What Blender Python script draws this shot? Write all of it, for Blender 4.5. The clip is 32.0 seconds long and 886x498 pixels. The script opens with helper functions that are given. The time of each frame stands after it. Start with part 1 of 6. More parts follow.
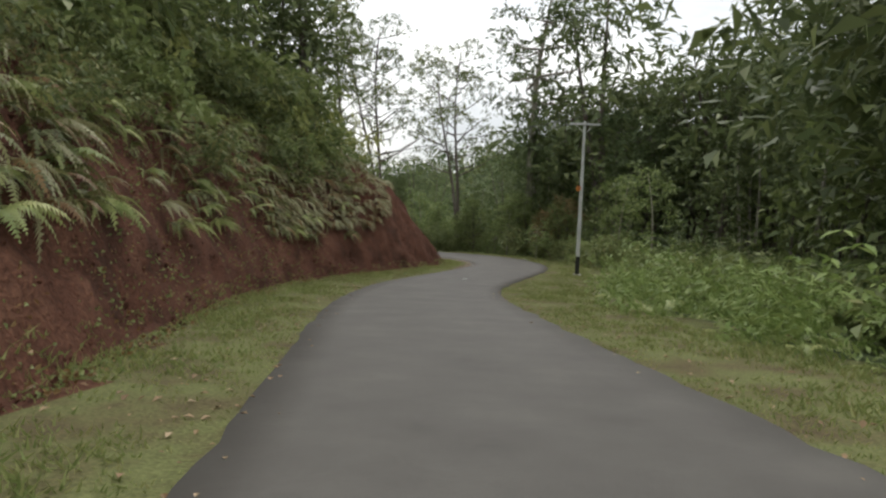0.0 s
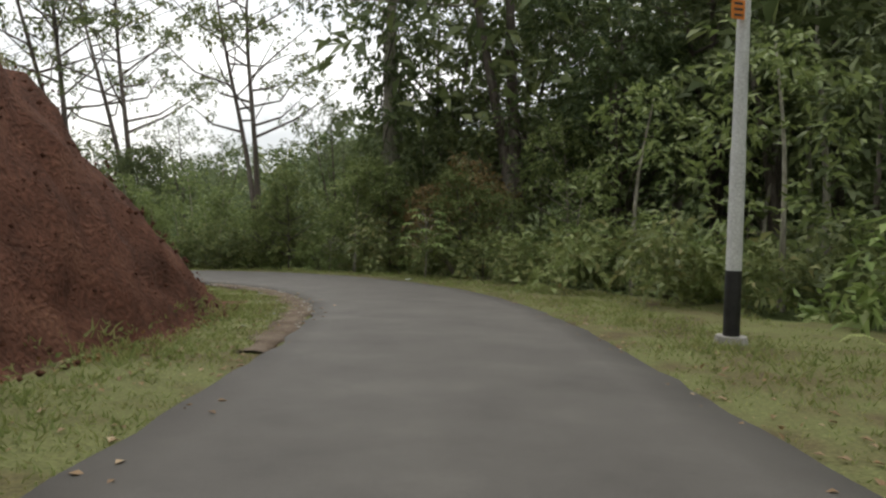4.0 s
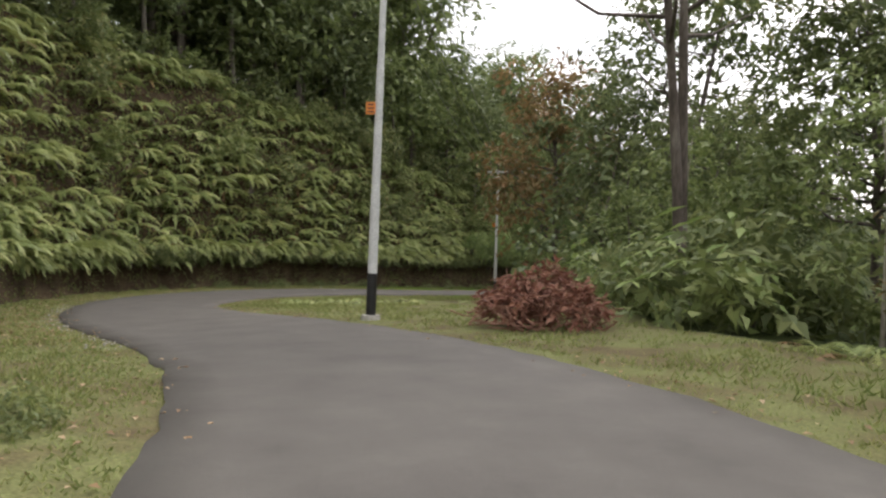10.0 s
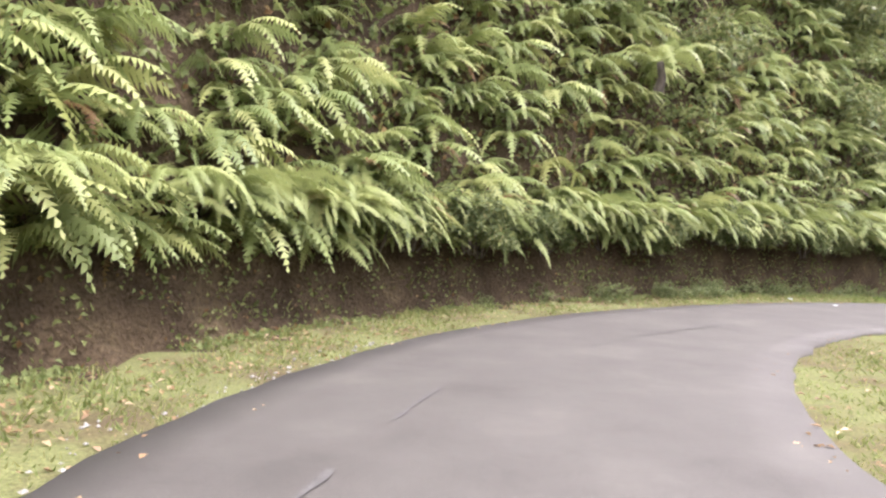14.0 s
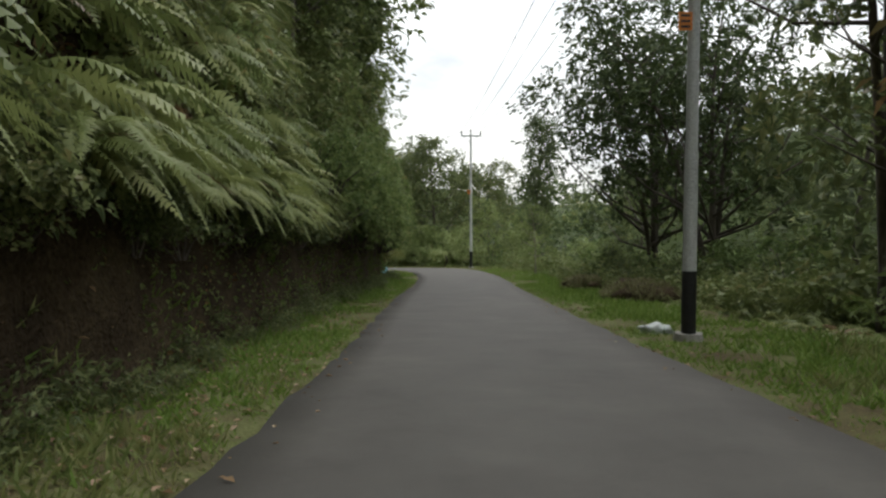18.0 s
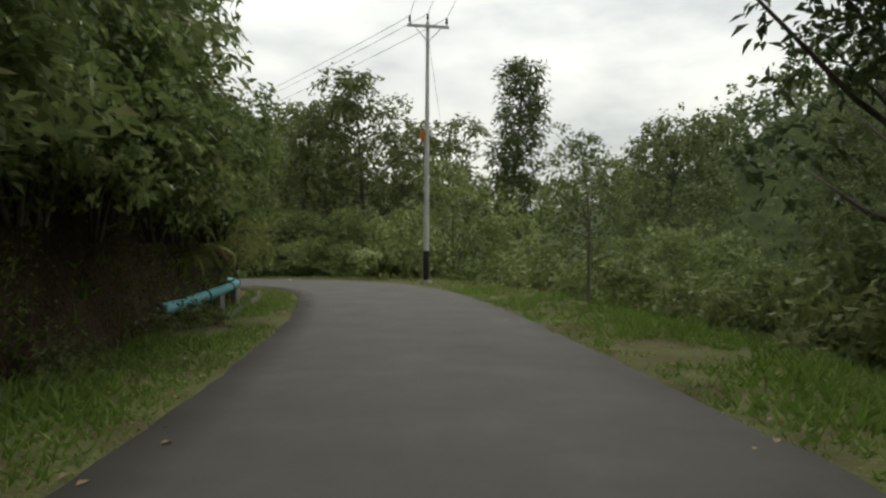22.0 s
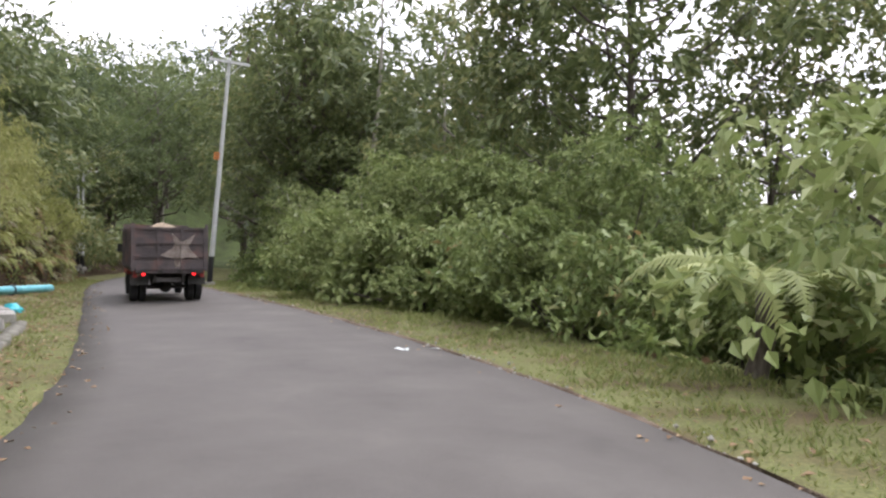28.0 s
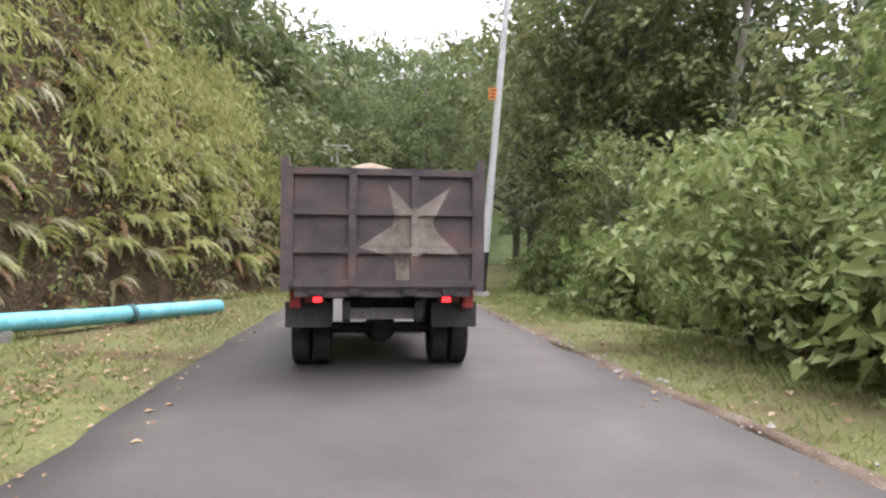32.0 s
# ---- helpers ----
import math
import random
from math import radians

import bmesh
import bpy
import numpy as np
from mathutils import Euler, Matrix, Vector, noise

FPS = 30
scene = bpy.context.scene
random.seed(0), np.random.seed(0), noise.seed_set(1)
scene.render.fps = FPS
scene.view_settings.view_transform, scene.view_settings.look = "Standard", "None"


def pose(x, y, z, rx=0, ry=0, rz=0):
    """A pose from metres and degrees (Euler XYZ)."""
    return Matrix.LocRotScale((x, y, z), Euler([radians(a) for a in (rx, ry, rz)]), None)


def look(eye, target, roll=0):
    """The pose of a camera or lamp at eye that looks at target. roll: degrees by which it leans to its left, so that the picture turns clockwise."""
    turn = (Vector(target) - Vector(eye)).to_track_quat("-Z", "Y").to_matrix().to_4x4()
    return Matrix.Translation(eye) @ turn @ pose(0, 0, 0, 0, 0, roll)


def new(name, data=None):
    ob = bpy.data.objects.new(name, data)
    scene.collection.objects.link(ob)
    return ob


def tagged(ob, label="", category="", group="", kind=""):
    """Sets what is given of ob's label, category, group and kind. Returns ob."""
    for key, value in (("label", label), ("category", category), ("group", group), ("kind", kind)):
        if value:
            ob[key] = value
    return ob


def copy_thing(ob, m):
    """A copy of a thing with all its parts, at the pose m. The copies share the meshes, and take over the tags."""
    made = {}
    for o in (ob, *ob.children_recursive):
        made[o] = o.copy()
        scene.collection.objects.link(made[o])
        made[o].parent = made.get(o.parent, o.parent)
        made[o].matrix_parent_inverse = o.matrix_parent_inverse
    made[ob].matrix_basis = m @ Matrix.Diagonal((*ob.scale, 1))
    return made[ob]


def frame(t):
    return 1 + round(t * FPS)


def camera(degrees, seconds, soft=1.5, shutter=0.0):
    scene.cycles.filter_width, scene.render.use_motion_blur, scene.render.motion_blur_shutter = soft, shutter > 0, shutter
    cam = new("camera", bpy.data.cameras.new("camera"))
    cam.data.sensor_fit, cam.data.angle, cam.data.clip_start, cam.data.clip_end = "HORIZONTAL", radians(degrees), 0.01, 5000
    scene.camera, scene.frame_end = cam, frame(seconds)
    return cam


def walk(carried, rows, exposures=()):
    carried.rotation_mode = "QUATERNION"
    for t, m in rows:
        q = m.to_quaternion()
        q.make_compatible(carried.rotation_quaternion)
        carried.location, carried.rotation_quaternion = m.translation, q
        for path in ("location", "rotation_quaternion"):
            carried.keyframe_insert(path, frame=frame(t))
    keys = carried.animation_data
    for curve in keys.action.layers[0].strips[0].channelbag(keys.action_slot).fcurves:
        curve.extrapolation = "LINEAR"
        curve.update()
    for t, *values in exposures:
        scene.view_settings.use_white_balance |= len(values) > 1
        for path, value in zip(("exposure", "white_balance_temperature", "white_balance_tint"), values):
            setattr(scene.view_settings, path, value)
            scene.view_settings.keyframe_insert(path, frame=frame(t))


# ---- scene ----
cam = camera(64.94, 32.0, soft=2.4)
WALK = [
    (0.0, 2.65, -2.24, -0.41, 85.64, -2.20, 7.75),
    (0.5, 1.85, 1.58, -0.74, 85.56, -1.15, 8.49),
    (1.0, 0.98, 5.49, -1.08, 85.92, -0.04, 9.30),
    (1.5, 0.20, 9.45, -1.40, 86.26, 0.18, 8.52),
    (2.0, -0.51, 13.46, -1.71, 86.14, 0.10, 6.42),
    (2.5, -1.04, 17.50, -2.03, 86.09, -0.22, 3.18),
    (3.0, -1.31, 21.52, -2.36, 85.79, 0.24, -0.83),
    (3.5, -1.28, 25.60, -2.66, 85.92, -0.18, -4.43),
    (4.0, -1.03, 29.55, -2.90, 87.21, -1.12, -8.49),
    (4.5, -0.61, 33.44, -3.08, 87.77, -1.91, -10.73),
    (5.0, -0.15, 37.33, -3.25, 87.83, -2.70, -10.47),
    (5.5, 0.18, 41.27, -3.44, 87.53, -3.60, -7.93),
    (6.0, 0.11, 45.32, -3.66, 87.71, -4.21, -3.62),
    (6.5, -0.15, 49.39, -3.87, 89.04, -2.46, 3.46),
    (7.0, -0.97, 53.07, -4.03, 88.41, -1.00, 12.67),
    (7.5, -2.36, 56.34, -4.19, 88.31, -1.37, 22.84),
    (8.0, -4.30, 59.24, -4.34, 88.63, -1.52, 31.63),
    (8.5, -6.69, 61.81, -4.48, 88.58, -1.59, 39.50),
    (9.0, -9.38, 64.02, -4.62, 88.05, -0.99, 46.62),
    (9.5, -12.05, 65.86, -4.77, 87.67, -1.14, 52.73),
    (10.0, -14.98, 67.52, -4.96, 87.36, -1.45, 57.76),
    (10.5, -18.10, 68.91, -5.18, 87.37, -0.98, 62.61),
    (11.0, -21.23, 70.00, -5.44, 85.90, -1.92, 68.23),
    (11.5, -24.37, 70.69, -5.66, 86.17, -2.68, 74.06),
    (12.0, -27.23, 71.06, -5.90, 86.06, -2.55, 79.89),
    (12.5, -30.16, 71.23, -6.15, 85.67, -1.98, 85.67),
    (13.0, -33.18, 71.23, -6.41, 85.89, -0.97, 87.50),
    (13.5, -36.32, 71.22, -6.67, 85.79, 0.24, 85.65),
    (14.0, -39.23, 71.36, -6.91, 86.07, -0.27, 80.91),
    (14.5, -41.98, 71.75, -7.12, 86.33, -0.50, 74.36),
    (15.0, -44.60, 72.48, -7.33, 86.62, -0.49, 66.76),
    (15.5, -47.15, 73.62, -7.52, 86.97, -0.24, 58.54),
    (16.0, -49.60, 75.45, -7.70, 87.66, -0.19, 49.10),
    (16.5, -51.83, 77.81, -7.88, 87.37, -0.14, 39.72),
    (17.0, -53.65, 80.42, -8.07, 86.85, 0.32, 32.27),
    (17.5, -55.27, 83.17, -8.27, 86.59, 0.63, 26.49),
    (18.0, -56.75, 86.20, -8.52, 86.24, 0.28, 22.43),
    (18.5, -58.17, 89.51, -8.83, 86.07, 0.07, 19.41),
    (19.0, -59.46, 92.94, -9.14, 86.07, 0.03, 17.61),
    (19.5, -60.73, 96.08, -9.41, 86.11, -0.34, 17.39),
    (20.0, -61.96, 99.26, -9.67, 85.93, -0.37, 17.64),
    (20.5, -63.29, 102.56, -9.93, 86.09, -0.86, 17.34),
    (21.0, -64.65, 105.88, -10.19, 86.25, -0.78, 17.14),
    (21.5, -65.78, 108.98, -10.46, 86.19, -0.41, 17.36),
    (22.0, -66.97, 112.06, -10.72, 86.69, -0.46, 17.47),
    (22.5, -68.18, 115.11, -10.98, 87.06, -0.34, 17.57),
    (23.0, -69.37, 118.09, -11.21, 87.42, -0.27, 17.68),
    (23.5, -70.51, 120.89, -11.39, 87.96, -0.70, 18.22),
    (24.0, -71.61, 123.43, -11.56, 87.92, -1.36, 19.15),
    (24.5, -72.81, 125.91, -11.70, 87.84, -1.80, 20.24),
    (25.0, -73.95, 128.26, -11.82, 87.95, -2.06, 21.95),
    (25.5, -75.06, 130.41, -11.93, 87.75, -2.34, 23.73),
    (26.0, -76.13, 132.32, -12.04, 87.25, -2.68, 25.48),
    (26.5, -77.11, 133.97, -12.16, 86.41, -3.12, 27.33),
    (27.0, -78.03, 135.33, -12.28, 86.43, -3.10, 29.67),
    (27.5, -78.94, 136.56, -12.39, 86.47, -2.88, 32.48),
    (28.0, -79.97, 137.77, -12.52, 86.39, -2.47, 35.34),
    (28.5, -81.11, 138.97, -12.66, 86.61, -2.35, 38.33),
    (29.0, -82.40, 140.13, -12.81, 86.52, -2.09, 41.36),
    (29.5, -83.76, 141.26, -12.96, 86.16, -2.06, 44.53),
    (30.0, -85.13, 142.26, -13.10, 85.82, -1.55, 47.40),
    (30.5, -86.57, 143.22, -13.24, 85.66, -1.17, 50.44),
    (31.0, -87.95, 144.03, -13.38, 85.74, -0.77, 53.21),
    (31.5, -89.33, 144.79, -13.52, 85.59, -0.95, 55.48),
    (32.0, -90.70, 145.53, -13.65, 85.47, -1.02, 56.77),]
EXPOSE = [(0.0, 0.1, 6450, 9), (3.0, 0.15, 6500, 9), (6.0, 0.2, 6600, 10), (7.0, 0.0, 6600, 10), (8.0, -0.08, 6700, 10), (9.0, 0.35, 6800, 11), (10.0, 0.85, 6550, 15), (11.0, 1.55, 6450, 19), (12.5, 2.27, 6350, 25), (13.5, 2.53, 6250, 25), (15.5, 2.15, 6050, 25),
          (16.3, 1.4, 5800, 25), (17.0, 0.45, 6100, 14), (18.0, 0.04, 6350, 8), (19.0, -0.15, 6450, 7), (21.0, -0.35, 6500, 6), (23.0, -0.24, 6800, 4), (24.5, -0.25, 6800, 5), (26.5, 0.75, 6250, 19), (29.0, 1.17, 6150, 21), (32.0, 1.67, 6150, 22)]
walk(cam, [(r[0], pose(*r[1:])) for r in WALK], EXPOSE)

# ---- sky and sun: a bright, broken overcast ----
world = bpy.data.worlds.new("overcast_sky")
scene.world = world
world.use_nodes = True
wn, wl = world.node_tree.nodes, world.node_tree.links
wn.clear()
w_out, w_bg = wn.new("ShaderNodeOutputWorld"), wn.new("ShaderNodeBackground")
sky = wn.new("ShaderNodeTexSky")
sky.sky_type, sky.sun_disc = "NISHITA", False
sky.sun_elevation, sky.sun_rotation = radians(56), radians(346)
w_co, w_map, w_n1 = wn.new("ShaderNodeTexCoord"), wn.new("ShaderNodeMapping"), wn.new("ShaderNodeTexNoise")
w_map.inputs["Scale"].default_value = (1.0, 1.0, 2.6)
w_n1.inputs["Scale"].default_value, w_n1.inputs["Detail"].default_value, w_n1.inputs["Roughness"].default_value = 2.9, 6.0, 0.55
w_ramp = wn.new("ShaderNodeValToRGB")
w_ramp.color_ramp.elements[0].position, w_ramp.color_ramp.elements[0].color = 0.38, (6.9, 7.05, 7.2, 1)
w_ramp.color_ramp.elements[1].position, w_ramp.color_ramp.elements[1].color = 0.6, (11.0, 10.8, 10.4, 1)
w_mix = wn.new("ShaderNodeMixRGB")
w_mix.inputs[0].default_value = 0.9
wl.new(w_co.outputs["Generated"], w_map.inputs["Vector"])
wl.new(w_map.outputs[0], w_n1.inputs["Vector"])
wl.new(w_n1.outputs["Fac"], w_ramp.inputs[0])
wl.new(sky.outputs[0], w_mix.inputs[1])
wl.new(w_ramp.outputs[0], w_mix.inputs[2])
# an overcast sky is brightest overhead
w_sep, w_rise, w_mul = wn.new("ShaderNodeSeparateXYZ"), wn.new("ShaderNodeMapRange"), wn.new("ShaderNodeMixRGB")
w_rise.inputs["From Min"].default_value, w_rise.inputs["From Max"].default_value = 0.0, 0.9
w_rise.inputs["To Min"].default_value, w_rise.inputs["To Max"].default_value = 0.7, 1.6
w_mul.blend_type, w_mul.inputs[0].default_value = "MULTIPLY", 1.0
wl.new(w_co.outputs["Generated"], w_sep.inputs[0])
wl.new(w_sep.outputs["Z"], w_rise.inputs["Value"])
wl.new(w_mix.outputs[0], w_mul.inputs[1])
wl.new(w_rise.outputs[0], w_mul.inputs[2])
wl.new(w_mul.outputs[0], w_bg.inputs["Color"])
w_bg.inputs["Strength"].default_value = 0.14
wl.new(w_bg.outputs[0], w_out.inputs["Surface"])
sun = new("sun", bpy.data.lights.new("sun", "SUN"))
sun.data.energy, sun.data.angle, sun.data.color = 1.0, radians(18), (1.0, 0.96, 0.88)
sun.matrix_world = look((-12.5, 50, 76), (0, 0, 0))


# ---- materials ----
def nodes_of(name):
    m = bpy.data.materials.new(name)
    m.use_nodes = True
    n, l = m.node_tree.nodes, m.node_tree.links
    n.clear()
    return m, n, l, n.new("ShaderNodeOutputMaterial")


def ramp_node(n, stops):
    r = n.new("ShaderNodeValToRGB")
    e = r.color_ramp.elements
    while len(e) < len(stops):
        e.new(0.5)
    for el, (p, c) in zip(e, stops):
        el.position, el.color = p, (*c, 1)
    return r


def surface(name, stops, scale=3.0, rough=0.85, bump=0.3, fine=40.0, metal=0.0, tint=None, spec=0.3, coord="Object", stretch=(1, 1, 1), bump_dist=0.03):
    """A rough surface: a coarse noise through a colour ramp, a fine one over it, and relief from both."""
    m, n, l, out = nodes_of(name)
    b = n.new("ShaderNodeBsdfPrincipled")
    b.inputs["Roughness"].default_value, b.inputs["Metallic"].default_value = rough, metal
    b.inputs["Specular IOR Level"].default_value = spec
    co, mp = n.new("ShaderNodeTexCoord"), n.new("ShaderNodeMapping")
    mp.inputs["Scale"].default_value = stretch
    l.new(co.outputs[coord], mp.inputs["Vector"])
    a, f = n.new("ShaderNodeTexNoise"), n.new("ShaderNodeTexNoise")
    a.inputs["Scale"].default_value, a.inputs["Detail"].default_value, a.inputs["Roughness"].default_value = scale, 5.0, 0.6
    f.inputs["Scale"].default_value, f.inputs["Detail"].default_value = fine, 3.0
    for t in (a, f):
        l.new(mp.outputs[0], t.inputs["Vector"])
    r = ramp_node(n, stops)
    l.new(a.outputs["Fac"], r.inputs[0])
    fr = ramp_node(n, [(0.3, (0.62, 0.62, 0.62)), (0.7, (1.25, 1.25, 1.25))])
    l.new(f.outputs["Fac"], fr.inputs[0])
    mul = n.new("ShaderNodeMixRGB")
    mul.blend_type, mul.inputs[0].default_value = "MULTIPLY", 1.0
    l.new(r.outputs[0], mul.inputs[1])
    l.new(fr.outputs[0], mul.inputs[2])
    l.new(mul.outputs[0], b.inputs["Base Color"])
    add = n.new("ShaderNodeMath")
    add.operation = "ADD"
    l.new(a.outputs["Fac"], add.inputs[0])
    l.new(f.outputs["Fac"], add.inputs[1])
    bp = n.new("ShaderNodeBump")
    bp.inputs["Strength"].default_value, bp.inputs["Distance"].default_value = bump, bump_dist
    l.new(add.outputs[0], bp.inputs["Height"])
    l.new(bp.outputs[0], b.inputs["Normal"])
    l.new(b.outputs[0], out.inputs["Surface"])
    return m


def leafy(name, stops, through_light=0.3, rough=0.5, spread=0.35):
    """Foliage: colour by leaf and by plant, some light let through."""
    m, n, l, out = nodes_of(name)
    geo, info = n.new("ShaderNodeNewGeometry"), n.new("ShaderNodeObjectInfo")
    mixv = n.new("ShaderNodeMath")
    mixv.operation = "MULTIPLY_ADD"
    mixv.inputs[1].default_value = 1.0 - spread
    sc = n.new("ShaderNodeMath")
    sc.operation, sc.inputs[1].default_value = "MULTIPLY", spread
    l.new(info.outputs["Random"], sc.inputs[0])
    l.new(geo.outputs["Random Per Island"], mixv.inputs[0])
    l.new(sc.outputs[0], mixv.inputs[2])
    r = ramp_node(n, stops)
    l.new(mixv.outputs[0], r.inputs[0])
    b, tr, mx = n.new("ShaderNodeBsdfPrincipled"), n.new("ShaderNodeBsdfTranslucent"), n.new("ShaderNodeMixShader")
    b.inputs["Roughness"].default_value, b.inputs["Specular IOR Level"].default_value = rough, 0.24
    l.new(r.outputs[0], b.inputs["Base Color"])
    l.new(r.outputs[0], tr.inputs["Color"])
    mx.inputs[0].default_value = through_light
    l.new(b.outputs[0], mx.inputs[1])
    l.new(tr.outputs[0], mx.inputs[2])
    l.new(mx.outputs[0], out.inputs["Surface"])
    return m


def plain(name, color, rough=0.6, metal=0.0, emit=0.0):
    m, n, l, out = nodes_of(name)
    b = n.new("ShaderNodeBsdfPrincipled")
    b.inputs["Base Color"].default_value, b.inputs["Roughness"].default_value, b.inputs["Metallic"].default_value = (*color, 1), rough, metal
    if emit:
        b.inputs["Emission Color"].default_value, b.inputs["Emission Strength"].default_value = (*color, 1), emit
    l.new(b.outputs[0], out.inputs["Surface"])
    return m


ASPHALT = surface("asphalt", [(0.25, (0.05, 0.0455, 0.04)), (0.42, (0.067, 0.061, 0.054)), (0.55, (0.075, 0.069, 0.061)), (0.78, (0.1, 0.092, 0.081))], 0.9, 0.75, 0.3, 190.0, spec=0.35, bump_dist=0.006)
GROUND = surface("verge_ground", [(0.28, (0.075, 0.053, 0.033)), (0.42, (0.1, 0.088, 0.042)), (0.55, (0.116, 0.124, 0.05)), (0.8, (0.142, 0.147, 0.06))], 0.9, 0.95, 0.6, 26.0, spec=0.1)
FOREST_FLOOR = surface("forest_floor", [(0.28, (0.025, 0.03, 0.014)), (0.5, (0.045, 0.06, 0.022)), (0.8, (0.07, 0.09, 0.03))], 0.5, 0.95, 0.6, 6.0, spec=0.1)
SOIL = surface("red_soil", [(0.25, (0.035, 0.018, 0.012)), (0.5, (0.082, 0.036, 0.023)), (0.75, (0.135, 0.066, 0.042))], 0.9, 0.95, 0.7, 14.0, spec=0.1, bump_dist=0.1)
BROWN_SOIL = surface("brown_soil", [(0.25, (0.03, 0.021, 0.013)), (0.5, (0.064, 0.046, 0.028)), (0.75, (0.108, 0.082, 0.048))], 1.1, 0.95, 0.8, 16.0, spec=0.1, bump_dist=0.1)
BARK = surface("bark", [(0.3, (0.05, 0.04, 0.032)), (0.55, (0.12, 0.10, 0.085)), (0.8, (0.22, 0.20, 0.17))], 2.0, 0.9, 0.6, 18.0, stretch=(1, 1, 0.25))
PALE_BARK = surface("pale_bark", [(0.3, (0.16, 0.14, 0.11)), (0.55, (0.30, 0.28, 0.23)), (0.8, (0.42, 0.40, 0.34))], 2.0, 0.9, 0.4, 18.0, stretch=(1, 1, 0.25))
MOSSY = surface("mossy_concrete", [(0.3, (0.06, 0.065, 0.04)), (0.5, (0.13, 0.125, 0.10)), (0.8, (0.26, 0.25, 0.22))], 4.0, 0.95, 0.5, 50.0)
CONCRETE = surface("concrete", [(0.3, (0.20, 0.19, 0.17)), (0.6, (0.33, 0.32, 0.29)), (0.8, (0.42, 0.41, 0.37))], 3.0, 0.9, 0.4, 60.0)
POLE_PAINT = surface("galvanised_pole", [(0.3, (0.46, 0.47, 0.46)), (0.6, (0.56, 0.57, 0.56)), (0.8, (0.64, 0.65, 0.64))], 2.5, 0.6, 0.1, 50.0)
BLACK_PAINT = surface("black_paint", [(0.3, (0.012, 0.012, 0.013)), (0.7, (0.03, 0.03, 0.03))], 5.0, 0.55, 0.2, 60.0)
PLATE_ORANGE = plain("orange_enamel", (0.62, 0.2, 0.03), 0.5)
PLATE_DARK = plain("dark_lettering", (0.03, 0.03, 0.03), 0.6)
WIRE = plain("aluminium_wire", (0.16, 0.16, 0.17), 0.5, 0.6)
PORCELAIN = plain("brown_porcelain", (0.06, 0.03, 0.02), 0.25)
PIPE_BLUE = surface("blue_pipe_paint", [(0.3, (0.10, 0.33, 0.38)), (0.55, (0.15, 0.43, 0.48)), (0.8, (0.24, 0.5, 0.52))], 2.5, 0.45, 0.1, 40.0)
CLAMP = surface("dark_teal_clamp", [(0.3, (0.03, 0.07, 0.075)), (0.7, (0.06, 0.13, 0.14))], 6.0, 0.6, 0.3, 50.0)
TEAL = plain("teal_bag", (0.02, 0.34, 0.40), 0.4)
WHITE_PLASTIC = plain("white_plastic", (0.45, 0.49, 0.47), 0.4)
GREEN_A = leafy("fern_leaves", [(0.0, (0.102, 0.138, 0.05)), (0.35, (0.2, 0.245, 0.086)), (0.7, (0.3, 0.335, 0.125)), (0.93, (0.41, 0.42, 0.17)), (1.0, (0.33, 0.2, 0.1))], 0.35)
GREEN_B = leafy("tree_leaves", [(0.0, (0.065, 0.09, 0.038)), (0.5, (0.13, 0.16, 0.062)), (0.85, (0.2, 0.225, 0.088)), (1.0, (0.26, 0.235, 0.1))], 0.35)
GREEN_C = leafy("shrub_leaves", [(0.0, (0.085, 0.115, 0.042)), (0.5, (0.16, 0.2, 0.068)), (0.88, (0.23, 0.265, 0.10)), (1.0, (0.30, 0.28, 0.13))], 0.35)
GREEN_D = leafy("dark_leaves", [(0.0, (0.045, 0.068, 0.028)), (0.6, (0.09, 0.122, 0.045)), (1.0, (0.16, 0.19, 0.07))], 0.3)
PALE_SHRUB = leafy("pale_shrub_leaves", [(0.0, (0.11, 0.15, 0.05)), (0.5, (0.2, 0.25, 0.085)), (0.9, (0.30, 0.34, 0.15)), (1.0, (0.4, 0.4, 0.25))], 0.35)
BROAD = leafy("glossy_broad_leaves", [(0.0, (0.10, 0.15, 0.05)), (0.55, (0.19, 0.255, 0.085)), (0.92, (0.29, 0.34, 0.14)), (1.0, (0.34, 0.2, 0.09))], 0.38, 0.4)
BRIGHT = leafy("bright_leaves", [(0.0, (0.11, 0.165, 0.045)), (0.6, (0.175, 0.24, 0.07)), (1.0, (0.26, 0.32, 0.11))], 0.35)
RUSTY_GREEN = leafy("withering_tree_leaves", [(0.0, (0.10, 0.10, 0.04)), (0.5, (0.2, 0.14, 0.06)), (1.0, (0.32, 0.19, 0.09))], 0.3)
RUST = leafy("withered_leaves", [(0.0, (0.10, 0.055, 0.025)), (0.6, (0.17, 0.10, 0.04)), (1.0, (0.26, 0.19, 0.08))], 0.2)
GRASS = leafy("grass_blades", [(0.0, (0.10, 0.145, 0.045)), (0.5, (0.18, 0.215, 0.07)), (0.82, (0.25, 0.255, 0.1)), (1.0, (0.34, 0.29, 0.16))], 0.4, 0.7)
LUSH = leafy("lush_grass_blades", [(0.0, (0.085, 0.15, 0.028)), (0.5, (0.15, 0.235, 0.045)), (0.88, (0.21, 0.285, 0.07)), (1.0, (0.3, 0.27, 0.12))], 0.4, 0.6)
FAR_GREEN = leafy("far_forest", [(0.0, (0.045, 0.07, 0.032)), (0.6, (0.075, 0.108, 0.046)), (1.0, (0.12, 0.15, 0.062))], 0.25, 0.8)
